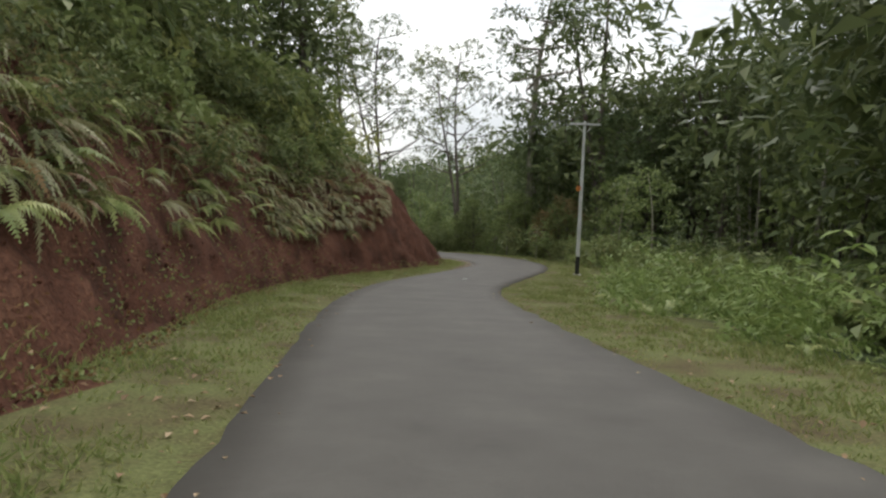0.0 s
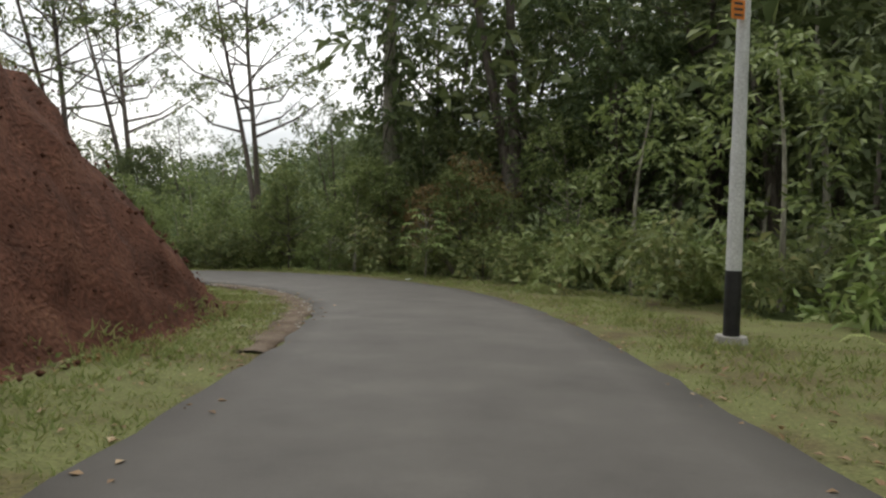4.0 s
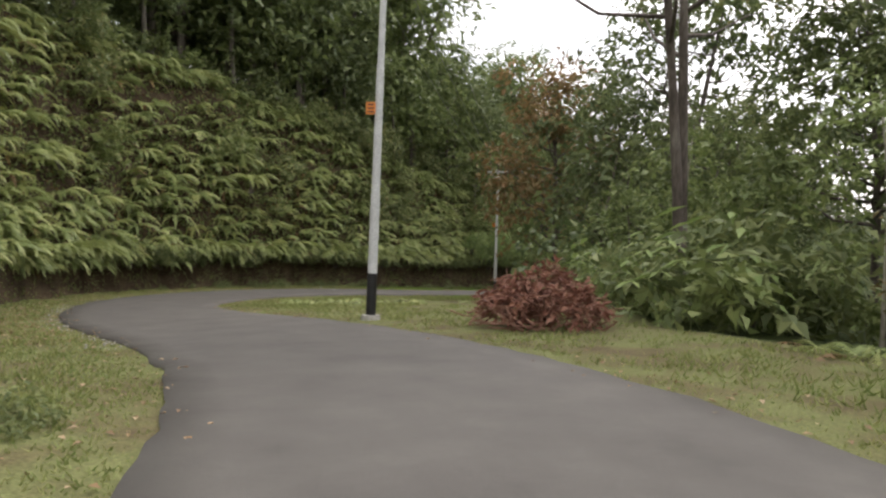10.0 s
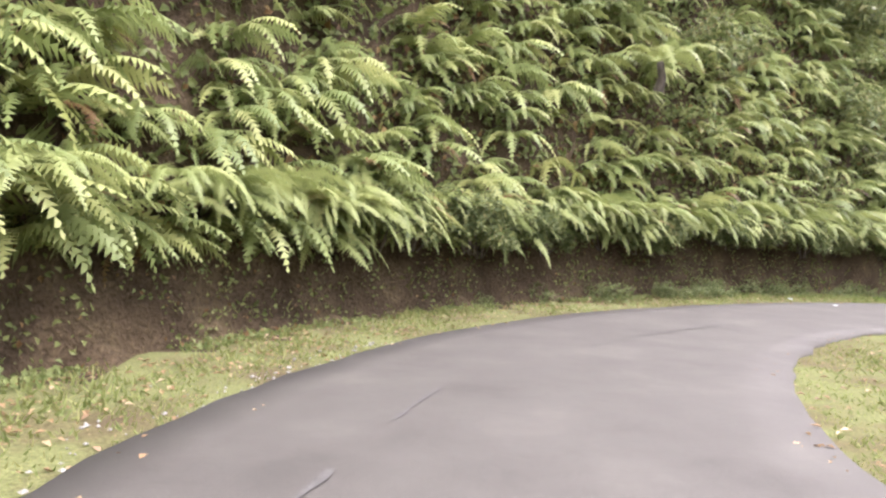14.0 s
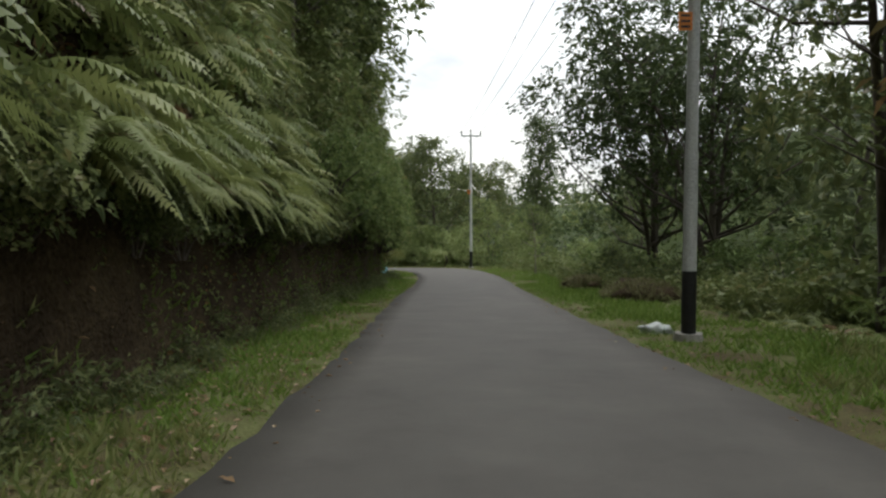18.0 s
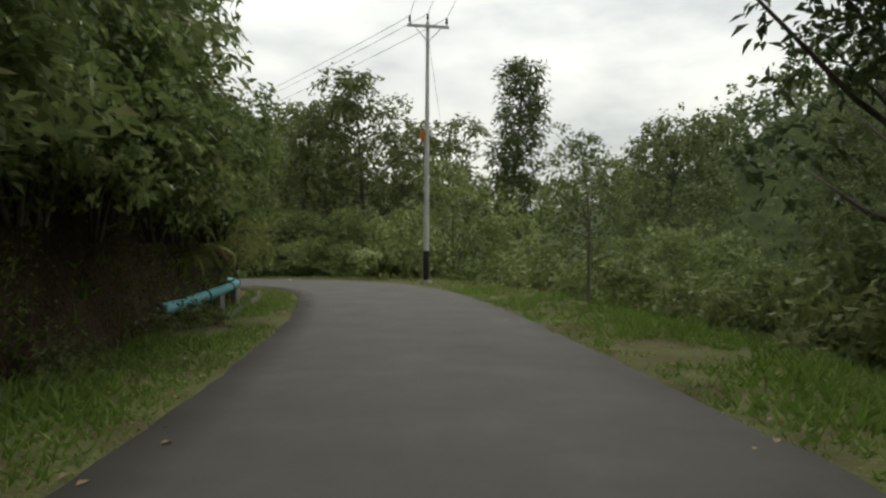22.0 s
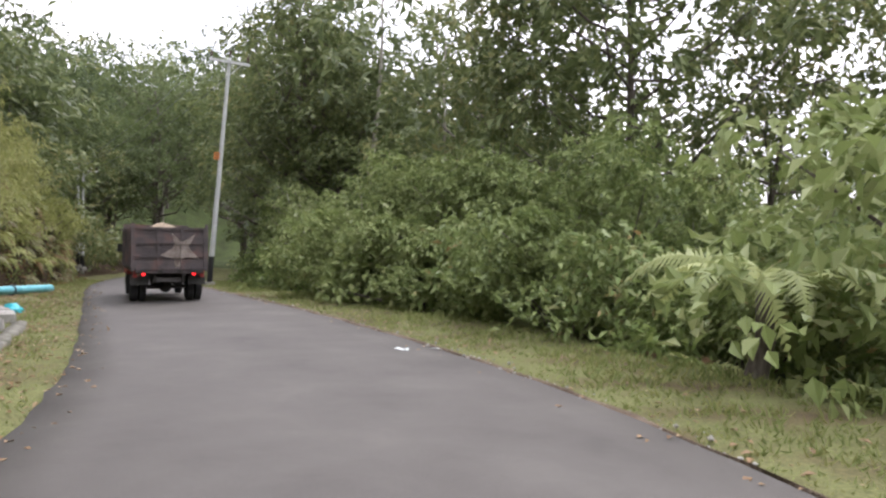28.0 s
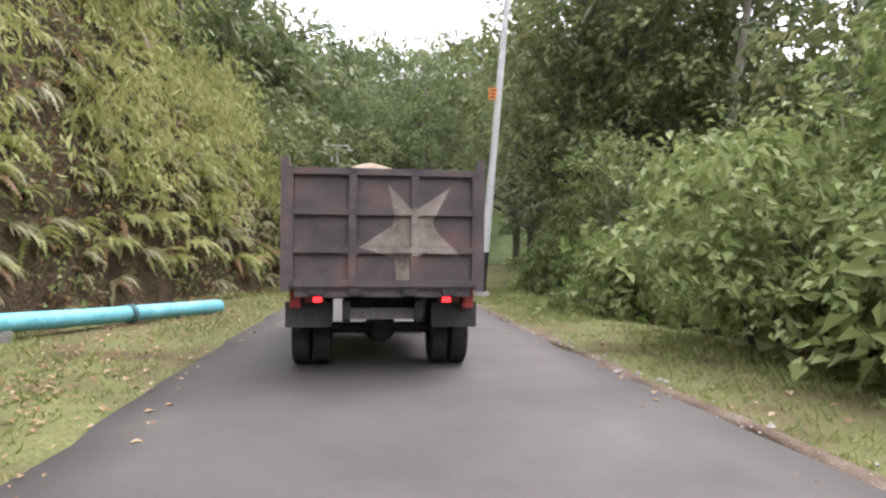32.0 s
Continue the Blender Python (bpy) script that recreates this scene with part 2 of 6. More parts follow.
YELLOW_FERN = leafy("sunlit_fern_leaves", [(0.0, (0.15, 0.17, 0.045)), (0.5, (0.25, 0.275, 0.085)), (1.0, (0.37, 0.36, 0.15))], 0.4)
DRY_FERN = leafy("dry_fern_leaves", [(0.0, (0.15, 0.135, 0.07)), (0.5, (0.27, 0.26, 0.14)), (1.0, (0.4, 0.39, 0.25))], 0.3)
# darker copy of the fern leaves: the bank's shade is in the colour
SHADED_FERN = leafy("shaded_fern_leaves", [(0.0, (0.06, 0.075, 0.028)), (0.45, (0.13, 0.145, 0.052)), (0.85, (0.22, 0.22, 0.09)), (1.0, (0.26, 0.19, 0.1))], 0.3)
FERN_MIX = (GREEN_A, RUST)

# ---- the road's line: headings, levels and widths every eight metres ----
NODE = 8.0
S0 = -48.0
HEAD = [12.7] * 6 + [12.7, 12.9, 11.9, 4.8, -7.0, -9.1, -0.2, 17.7, 39.1, 56.4, 64.9, 84.3, 99.1, 83.0, 53.6, 29.1, 21.1, 22.9, 22.4,
        21.7, 20.9, 23.8, 29.4, 42.2, 59.6, 64.0, 63.5, 60.0, 56.0, 53.0, 52.0, 52.0, 52.0, 52.0]
LEVEL = [2.3, 1.6, 0.9, 0.2, -0.5, -1.15, -1.81, -2.48, -3.11, -3.76, -4.29, -4.66, -5.06, -5.44, -5.77, -6.08, -6.52, -7.08, -7.73, -8.39,
         -8.96, -9.44, -10.0, -10.68, -11.28, -11.9, -12.52, -13.01, -13.39, -13.92, -14.58, -15.15, -15.76, -16.45, -17.2, -17.95, -18.7, -19.4, -20.1, -20.8]
WIDTH = [4.5] * 7 + [4.67, 4.93, 4.91, 4.84, 4.75, 5.08, 5.69, 6.31, 5.66, 5.21, 5.28, 5.18, 4.93, 5.17, 4.43, 4.81, 4.75, 4.8, 5.02,
         5.01, 5.04, 5.05, 5.15, 5.03, 4.75, 4.3, 4.1, 4.0, 4.0, 4.0, 4.0, 4.0, 4.0]
node_s = S0 + NODE * np.arange(len(HEAD))
line_s = np.arange(node_s[0], node_s[-1], 0.5)
line_h = np.radians(np.interp(line_s, node_s, HEAD))
line_h = np.convolve(np.pad(line_h, 4, "edge"), np.ones(9) / 9, "valid")
steps = np.stack([-np.sin(line_h), np.cos(line_h)], 1) * 0.5
line_p = np.vstack([[0, 0], np.cumsum(steps, 0)[:-1]])
line_p += np.array([3.78, -2.0]) - line_p[np.argmin(abs(line_s))]
line_z = np.interp(line_s, node_s, LEVEL)
line_z = np.convolve(np.pad(line_z, 8, "reflect", reflect_type="odd"), np.ones(17) / 17, "valid")
line_w = np.interp(line_s, node_s, WIDTH)


def place(s, d):
    """The point d metres right of the road's middle at chainage s."""
    h = np.interp(s, line_s, line_h)
    return np.interp(s, line_s, line_p[:, 0]) + np.cos(h) * d, np.interp(s, line_s, line_p[:, 1]) + np.sin(h) * d


def beside(x, y):
    """Chainage, offset (right positive), half width and level of the road nearest to points."""
    x, y = np.atleast_1d(x), np.atleast_1d(y)
    js = np.empty(len(x), int)
    for i in range(0, len(x), 4000):
        sl = slice(i, i + 4000)
        js[sl] = ((x[sl, None] - line_p[None, :, 0]) ** 2 + (y[sl, None] - line_p[None, :, 1]) ** 2).argmin(1)
    rx, ry, h = x - line_p[js, 0], y - line_p[js, 1], line_h[js]
    d = rx * np.cos(h) + ry * np.sin(h)
    along = -rx * np.sin(h) + ry * np.cos(h)
    far = np.where((js == 0) | (js == len(line_s) - 1), np.hypot(rx, ry), abs(d))
    return line_s[js] + along, np.where(d < 0, -far, far), line_w[js] / 2, np.interp(line_s[js] + along, line_s, line_z)


# left side: chainage, verge, foot height, foot run, slope above, top
LEFT = np.array([
    (-60, 1.9, 6.0, 3.4, 0.9, 30), (0, 1.9, 6.0, 3.4, 0.9, 30), (25, 2.9, 6.0, 3.6, 0.9, 26), (38, 2.2, 5.6, 3.2, 0.7, 14), (45, 1.9, 4.2, 2.8, 0.4, 7),
    (50, 2.0, 1.6, 2.4, 0.15, 3), (58, 3.0, 0.3, 2.0, 0.05, 1), (82, 2.2, 0.4, 1.0, 0.05, 1), (92, 2.4, 0.8, 1.0, 0.3, 5), (99, 3.0, 1.4, 0.35, 2.2, 8)])
LEFT_B = np.array([
    (104, 2.8, 1.6, 0.42, 4.0, 12), (112, 2.1, 1.6, 0.42, 4.5, 13), (120, 1.85, 1.7, 0.36, 4.8, 13), (128, 2.0, 1.9, 0.3, 4.8, 12), (150, 2.1, 2.3, 0.3, 4.5, 9),
    (163, 2.1, 2.3, 0.35, 4.0, 8.5), (172, 2.1, 2.6, 0.4, 4.0, 9.5), (180, 2.1, 2.8, 0.4, 4.0, 9.5), (183, 3.8, 2.0, 0.8, 1.6, 7), (188, 5.2, 1.2, 1.0, 0.8, 6), (196, 4.8, 2.6, 0.8, 1.8, 9), (203, 4.2, 3.5, 0.8, 3.0, 10),
    (212, 2.6, 3.5, 0.8, 2.6, 9), (220, 1.3, 3.0, 0.8, 1.6, 7), (226, 1.5, 2.4, 0.8, 1.2, 6), (232, 2.5, 1.0, 1.0, 0.4, 4), (300, 3, 0.5, 1, 0.1, 3)])
LEFT = np.vstack([LEFT, LEFT_B])
# right side: chainage, verge, slope beyond it, depth
RIGHT = np.array([(-60, 2.8, -0.15, 3), (0, 2.8, -0.15, 3), (30, 3.4, -0.12, 3), (46, 4.5, -0.05, 2), (60, 3.0, -0.10, 3), (72, 2.0, -0.2, 4), (82, 4.0, -0.12, 4), (94, 5.5, -0.1, 3),
                  (104, 6.0, -0.1, 3), (120, 3.0, -0.15, 4), (140, 3.5, -0.12, 3), (160, 3.0, -0.25, 6), (185, 3.0, -0.25, 6), (205, 2.4, -0.1, 3), (300, 2.4, 0.05, 3)])
HILLS = [(82, 112, 42, 75, 46), (-36, 222, 32, 38, 21), (20, 350, 80, 95, 52), (-330, 300, 120, 110, 32), (-240, 175, 65, 70, 20), (-175, 255, 60, 50, 18), (-140, -10, 90, 80, 50), (150, 250, 70, 120, 70)]


def ground(x, y, back=0.0):
    """The ground's height at points of the plan; back sets the banks' foot further from the road."""
    x, y = np.atleast_1d(np.asarray(x, float)), np.atleast_1d(np.asarray(y, float))
    s, d, hw, zr = beside(x, y)
    col = [np.interp(s, LEFT[:, 0], LEFT[:, i]) for i in range(6)]
    u = -d - hw - col[1] - back
    rough = np.array([noise.fractal(Vector((a * 0.35, b * 0.35, 0)), 0.9, 2.0, 3) for a, b in zip(x, y)])
    v = np.maximum(u, 0)
    bank = np.where(v < col[3], col[2] * (v / col[3]) ** 0.9, col[2] + (v - col[3]) * col[4])
    bank = np.minimum(bank, col[5] - 2 + 2 * np.tanh(np.maximum(bank - col[5] + 2, 0) / 2))
    left = bank + np.where(u > 0, rough * np.minimum(0.5, 0.15 + v * 0.2), np.clip(-d - hw, 0, 1) * 0.05)
    # the open drain between kerb and bank, where the pipe runs
    trench = 0.5 * np.interp(s, [170, 173, 184, 187], [0, 1, 1, 0]) * np.clip((-d - hw - 1.35) / 0.35, 0, 1) * np.clip(1 - v / 0.4, 0, 1)
    left = left - np.where(d < 0, trench, 0)
    rc = [np.interp(s, RIGHT[:, 0], RIGHT[:, i]) for i in range(4)]
    e = np.maximum(d - hw - rc[1], 0)
    right = np.clip(rc[2] * e, -rc[3], rc[3]) + np.clip(e, 0, 1) * rough * 0.3
    z = zr - 0.05 + np.where(d < 0, left, right)
    off = np.clip((abs(d) - 16) / 40, 0, 1)
    for hx, hy, sx, sy, h in HILLS:
        z = z + off * h * np.exp(-((x - hx) / sx) ** 2 - ((y - hy) / sy) ** 2) * (1 + 0.12 * rough)
    return z


def ground_at(x, y):
    return float(ground(x, y)[0])


def mesh_of(name, verts, faces, material, smooth=False):
    me = bpy.data.meshes.new(name)
    me.from_pydata([tuple(v) for v in verts], [], [tuple(f) for f in faces])
    for m in (material if isinstance(material, (list, tuple)) else [material]):
        me.materials.append(m)
    if smooth:
        me.polygons.foreach_set("use_smooth", [True] * len(me.polygons))
    return me


def part(name, bm, material, parent=None, label=""):
    """Links a bmesh or a mesh as one object under a thing or a part."""
    if isinstance(bm, bmesh.types.BMesh):
        me = bpy.data.meshes.new(name)
        bm.to_mesh(me)
        bm.free()
        me.materials.append(material)
    else:
        me = bm
    ob = new(name, me)
    ob.parent = parent
    if label:
        ob["label"] = label
    return ob


def thing(name, label, category, group="", m=None, kind=""):
    ob = new(name)
    if m is not None:
        ob.matrix_world = m
    return tagged(ob, label, category, group, kind)


# ---- the ground: one sheet out to the horizon ----
def axis(lo, hi, fine):
    mid = list(np.arange(lo, hi + 0.01, fine))
    out, stepw, a, b = [], fine, lo, hi
    left, right = [], []
    while hi - lo < 7000:
        stepw *= 1.22
        lo, hi = lo - stepw, hi + stepw
        left.append(lo)
        right.append(hi)
    return np.array(left[::-1] + mid + right)


gx, gy = axis(-150, 45, 0.9), axis(-30, 195, 0.9)
GX, GY = np.meshgrid(gx, gy)
fx, fy = GX.ravel(), GY.ravel()
GZ = ground(fx, fy, 0.7)
reach = np.maximum(np.maximum(-150 - fx, fx - 45), np.maximum(-30 - fy, fy - 195))
nx, ny = len(gx), len(gy)
me = bpy.data.meshes.new("ground")
me.vertices.add(nx * ny)
me.vertices.foreach_set("co", np.stack([fx, fy, GZ], 1).ravel())
ii, jj = np.meshgrid(np.arange(nx - 1), np.arange(ny - 1))
q0 = (jj * nx + ii).ravel()
quads = np.stack([q0, q0 + 1, q0 + nx + 1, q0 + nx], 1)
me.loops.add(quads.size)
me.loops.foreach_set("vertex_index", quads.ravel())
me.polygons.add(len(quads))
me.polygons.foreach_set("loop_start", np.arange(0, quads.size, 4))
me.polygons.foreach_set("loop_total", np.full(len(quads), 4))
gs, gd, ghw, _ = beside(fx[quads].mean(1), fy[quads].mean(1))
gv = np.interp(gs, LEFT[:, 0], LEFT[:, 1])
on_bank = gd < -(ghw + gv - 0.3)
deep = (abs(gd) > 13) | (gd > ghw + np.interp(gs, RIGHT[:, 0], RIGHT[:, 1]) + 1.5)
me.polygons.foreach_set("material_index", np.where(on_bank & (gs < 62) & (gd > -16), 1, np.where(on_bank & (gd > -12), 2, np.where(deep, 3, 0))))
for m in (GROUND, SOIL, BROWN_SOIL, FOREST_FLOOR):
    me.materials.append(m)
me.update(calc_edges=True)
me.polygons.foreach_set("use_smooth", [True] * len(me.polygons))
tagged(new("ground", me), "grassy verges, red earth cuttings and forested slopes", "ground", kind="structure")

# ---- the road ----
def strip(name, s_from, s_to, material, left, right, lift, thick, cross=8, wobble=0.085):
    bm = bmesh.new()
    rows = []
    for s in np.arange(s_from, s_to, 0.5):
        z, w = np.interp(s, line_s, line_z), np.interp(s, line_s, line_w)
        a = left(s, w) + wobble * noise.noise(Vector((s * 0.9, 3, 0))) + wobble * noise.noise(Vector((s * 3.1, 5, 0)))
        b = right(s, w) + wobble * noise.noise(Vector((s * 0.9, 9, 0))) + wobble * noise.noise(Vector((s * 3.1, 7, 0)))
        row = []
        for k in range(cross + 1):
            d = a + (b - a) * k / cross
            x, y = place(s, d)
            row.append(bm.verts.new((x, y, z + lift + 0.03 * (1 - (2 * k / cross - 1) ** 2) + 0.008 * noise.noise(Vector((x * 0.8, y * 0.8, 0))))))
        for k in (cross, 0):
            v = row[k].co
            row.append(bm.verts.new((v.x, v.y, v.z - thick)))
        rows.append(row)
    for r0, r1 in zip(rows, rows[1:]):
        for k in range(len(r0)):
            k2 = (k + 1) % len(r0)
            bm.faces.new((r0[k], r0[k2], r1[k2], r1[k]))
    bmesh.ops.recalc_face_normals(bm, faces=bm.faces)
    for f in bm.faces:
        f.smooth = True
    ob = part(name, bm, material)
    return ob


road = tagged(strip("road", -44, 250, ASPHALT, lambda s, w: -w / 2, lambda s, w: w / 2, 0.0, 0.12),
              "narrow grey asphalt road with worn ragged edges", "road", kind="structure")


# ---- the earth banks beside the road, cut finer than the sheet behind them ----
def earth_bank(name, s_from, s_to, material, label, clods):
    us = np.array([-0.25, 0.0, 0.06, 0.12, 0.2, 0.3, 0.4, 0.55, 0.75, 1.0, 1.3, 1.6, 2.0, 2.4, 2.9, 3.4, 4.0, 4.7, 5.5, 6.4, 7.4, 8.2])
    ss = np.arange(s_from, s_to, 0.4)
    S, U = np.meshgrid(ss, us, indexing="ij")
    w = np.interp(S, line_s, line_w) / 2 + np.interp(S, LEFT[:, 0], LEFT[:, 1])
    x, y = place(S.ravel(), -(w + U).ravel())
    z = ground(x, y)
    push = np.array([clods * (noise.fractal(Vector((a * 1.3, b * 1.3, c * 1.3)), 0.8, 2.0, 4) + 0.6 * noise.noise(Vector((a * 0.5, b * 0.5, c * 0.9)))) for a, b, c in zip(x, y, z)])
    h = np.interp(S.ravel(), line_s, line_h)
    fade = np.clip((U.ravel() + 0.1) * 3, 0, 1)
    x, y, z = x + np.cos(h) * push * fade, y + np.sin(h) * push * fade, z + 0.35 * push * fade
    z = np.where(U.ravel() < -0.1, z - 0.12, z)
    z = np.where(U.ravel() > 8, z - 2.5, z)
    n, k = S.shape
    q = (np.arange(n - 1)[:, None] * k + np.arange(k - 1)[None]).ravel()
    me = mesh_of(name, np.stack([x, y, z], 1).tolist(), np.stack([q, q + 1, q + k + 1, q + k], 1).tolist(), material, True)
    tagged(new(name, me), label, "bank", kind="structure")


earth_bank("earth_bank_red", -30, 52, SOIL, "steep bare red earth bank beside the road", 0.18)
earth_bank("earth_bank_brown", 92, 226, BROWN_SOIL, "dark brown earth cutting below the ferns", 0.12)


def seam(name, s0, d0, s1, d1, seed):
    """A dark worn seam in the asphalt, 3 mm proud."""
    r = np.random.default_rng(seed)
    n = 46
    t = np.linspace(0, 1, n)
    S, Dm = s0 + (s1 - s0) * t, d0 + (d1 - d0) * t + 0.03 * np.cumsum(r.normal(size=n)) * 0.35
    half = 0.012 + 0.03 * r.random(n) ** 2
    a, b = place(S, Dm - half), place(S, Dm + half)
    w = np.interp(S, line_s, line_w) / 2
    z = np.interp(S, line_s, line_z) + 0.03 * (1 - (Dm / w) ** 2) + 0.012
    v = np.concatenate([np.stack([*a, z], 1), np.stack([*b, z], 1)])
    keep = np.convolve(r.random(n), np.ones(3) / 3, "same") > 0.42
    f = [(i, n + i, n + i + 1, i + 1) for i in range(n - 1) if keep[i]]
    tagged(new(name, mesh_of(name, v.tolist(), f, TAR)), "dark worn seam in the asphalt", "road seam", kind="structure")


DIRT = surface("gravel_dirt", [(0.3, (0.07, 0.05, 0.036)), (0.5, (0.125, 0.095, 0.07)), (0.75, (0.19, 0.155, 0.12))], 2.2, 0.95, 0.8, 45.0, spec=0.1)
for num, (s0, s1, side, wide) in enumerate(((41, 63, -1, 0.75), (186, 222, 1, 0.22))):
    edge = strip("shoulder_%d" % (num + 1), s0, s1, DIRT, lambda s, w: side * (w / 2 + 0.02) - (wide * (0.55 + 0.45 * math.sin((s - s0) / (s1 - s0) * math.pi)) if side < 0 else 0),
                 lambda s, w: side * (w / 2 + 0.02) + (wide * math.sin((s - s0) / (s1 - s0) * math.pi) if side > 0 else 0), -0.02, 0.1, 3, 0.16)
    tagged(edge, "bare gravelly dirt along the asphalt's edge", "road shoulder", kind="structure")
TAR = surface("tar", [(0.3, (0.065, 0.061, 0.058)), (0.7, (0.10, 0.095, 0.09))], 8.0, 0.8, 0.3, 90.0)
seam("road_seam_1", 101.5, -1.15, 109.5, -0.75, 1)
seam("road_seam_2", 112.0, -0.2, 118.0, 0.4, 2)

# ---- plants: a few kinds, each built once ----
rng = np.random.default_rng(4)


def unit(v):
    return v / np.maximum(np.linalg.norm(v, axis=-1, keepdims=True), 1e-9)


def leaf_quads(base, way, up, length, width, fold=0.25):
    """Folded leaves of four corners: base, side, tip, side."""
    way, up = unit(way), unit(up)
    side = unit(np.cross(way, up))
    nrm = np.cross(side, way)
    L, Wd = length[:, None], width[:, None]
    mid = base + way * L * 0.45
    v = np.stack([base, mid + side * Wd * 0.5 + nrm * Wd * fold, base + way * L - nrm * L * 0.12, mid - side * Wd * 0.5 + nrm * Wd * fold], 1)
    n = len(base)
    i = np.arange(n)[:, None] * 4
    f = np.concatenate([i + [0, 1, 2], i + [0, 2, 3]], 0)
    return v.reshape(-1, 3), f


def tube(points, radii, sides=6):
    """Vertices and quads of a tapering limb along points."""
    points = np.asarray(points, float)
    t = unit(np.gradient(points, axis=0))
    ref = np.where(abs(t[:, 2:3]) > 0.9, np.array([[1.0, 0, 0]]), np.array([[0, 0, 1.0]]))
    a = unit(np.cross(t, ref))
    b = np.cross(t, a)
    th = np.linspace(0, 2 * np.pi, sides, endpoint=False)
    ring = np.cos(th)[None, :, None] * a[:, None] + np.sin(th)[None, :, None] * b[:, None]
    v = (points[:, None] + ring * np.asarray(radii)[:, None, None]).reshape(-1, 3)
    f = []
    for k in range(len(points) - 1):
        for j in range(sides):
            j2 = (j + 1) % sides
            f.append((k * sides + j, k * sides + j2, (k + 1) * sides + j2, (k + 1) * sides + j))
    f.append(tuple((len(points) - 1) * sides + j for j in range(sides)))
    return v, f


class Pile:
    """Gathers vertices and faces for one mesh."""

    def __init__(self):
        self.v, self.f, self.n = [], [], 0

    def add(self, v, f):
        v = np.asarray(v)
        self.v.append(v)
        self.f += [tuple(int(i) + self.n for i in q) for q in f]
        self.n += len(v)
        return self

    def mesh(self, name, material, smooth=False):
        return mesh_of(name, np.concatenate(self.v) if self.v else [], self.f, material, smooth)


def frond(r, length, rise, droop, yaw, pairs=36, width=0.3):
    """One arching frond: a rachis with pairs of narrow pointed leaflets joined to it."""
    t = np.linspace(0, 1, pairs + 1)
    out = length * (t - 0.2 * droop * t ** 3)
    z = length * (rise * t - (rise * 0.5 + droop) * t ** 2.4)
    sway = length * 0.13 * r.normal() * t ** 2
    c, s = np.cos(yaw), np.sin(yaw)
    p = np.stack([c * out - s * sway, s * out + c * sway, z], 1)
    way = unit(np.diff(p, axis=0))
    mid = (p[1:] + p[:-1]) / 2
    tm = (t[1:] + t[:-1]) / 2
    roll = r.normal() * 0.5
    side0 = unit(np.array([-s, c, 0.0]) * np.cos(roll) + np.array([0, 0, 1.0]) * np.sin(roll))
    prof = np.clip((tm - 0.07) * 9, 0.05, 1) * (1 - tm ** 1.7) ** 0.75 * width * length
    n = pairs
    tips = []
    for sg in (1, -1):
        L = (prof * r.uniform(0.78, 1.12, n))[:, None]
        tips.append(mid + side0 * sg * L * 0.95 + way * L * r.uniform(0.2, 0.42, (n, 1)) + np.array([0, 0, -1]) * L * r.uniform(0.1, 0.5, (n, 1)))
    i = np.arange(n)
    f = np.concatenate([np.stack([i, i + 1, n + 1 + i], 1), np.stack([i + 1, i, 2 * n + 1 + i], 1)])
    return np.concatenate([p] + tips), [tuple(int(k) for k in q) for q in f]


COARSE = {}


def fern_stock(seed, fronds, label, fan=2 * np.pi, rise=0.75, droop=0.45, pairs=36, mats=None, width=0.17):
    """A fern of one metre fronds, each frond a part; waits as a stock plant."""
    r = np.random.default_rng(seed)
    ob = thing("fern", label, "fern", "ferns on the banks")
    for i in range(fronds):
        yaw = np.pi / 2 + fan * ((i + r.uniform(-0.3, 0.3)) / fronds - 0.5)
        shape = (r.uniform(0.65, 1.1), rise * r.uniform(0.3, 1.2), droop * r.uniform(0.7, 1.5), yaw)
        wide, mat = width * r.uniform(0.9, 1.3), (mats or FERN_MIX)[1 if r.random() < 0.1 else 0]
        v, f = frond(r, *shape, pairs, wide)
        leaf = part("frond", mesh_of("frond", v, f, mat), None, ob)
        v, f = frond(r, *shape, pairs // 2, wide * 1.05)
        COARSE[leaf.data.name] = mesh_of("frond_far", v, f, mat)
    return ob


HANG_LABEL = "fern with long drooping fronds hanging from the bank"
FERNS = {
    "rose": [fern_stock(10 + i, 8, "arching green fern growing in the undergrowth") for i in range(2)],
    "hang": [fern_stock(20 + i, 11, HANG_LABEL, fan=3.6, rise=0.55, droop=0.52, width=0.19) for i in range(4)],
    "shade": [fern_stock(80 + i, 10, "earth bank fern with shade painted into its dark green leaves", fan=2.6, rise=0.5, droop=0.6, mats=(SHADED_FERN, RUST)) for i in range(2)],
    "yellow": [fern_stock(60 + i, 11, "pale yellow-green fern hanging from the bank", fan=3.6, rise=0.6, droop=0.5, width=0.2, mats=(YELLOW_FERN, RUST)) for i in range(2)],
    "dry": [fern_stock(70 + i, 10, "withered pale bracken hanging over the bank", fan=2.6, rise=0.4, droop=0.75, mats=(DRY_FERN, RUST)) for i in range(2)],
    "big": [fern_stock(31, 9, "large arching fern beside the road", rise=0.9, droop=0.5, pairs=30, width=0.24, mats=(BRIGHT, BRIGHT))],
}


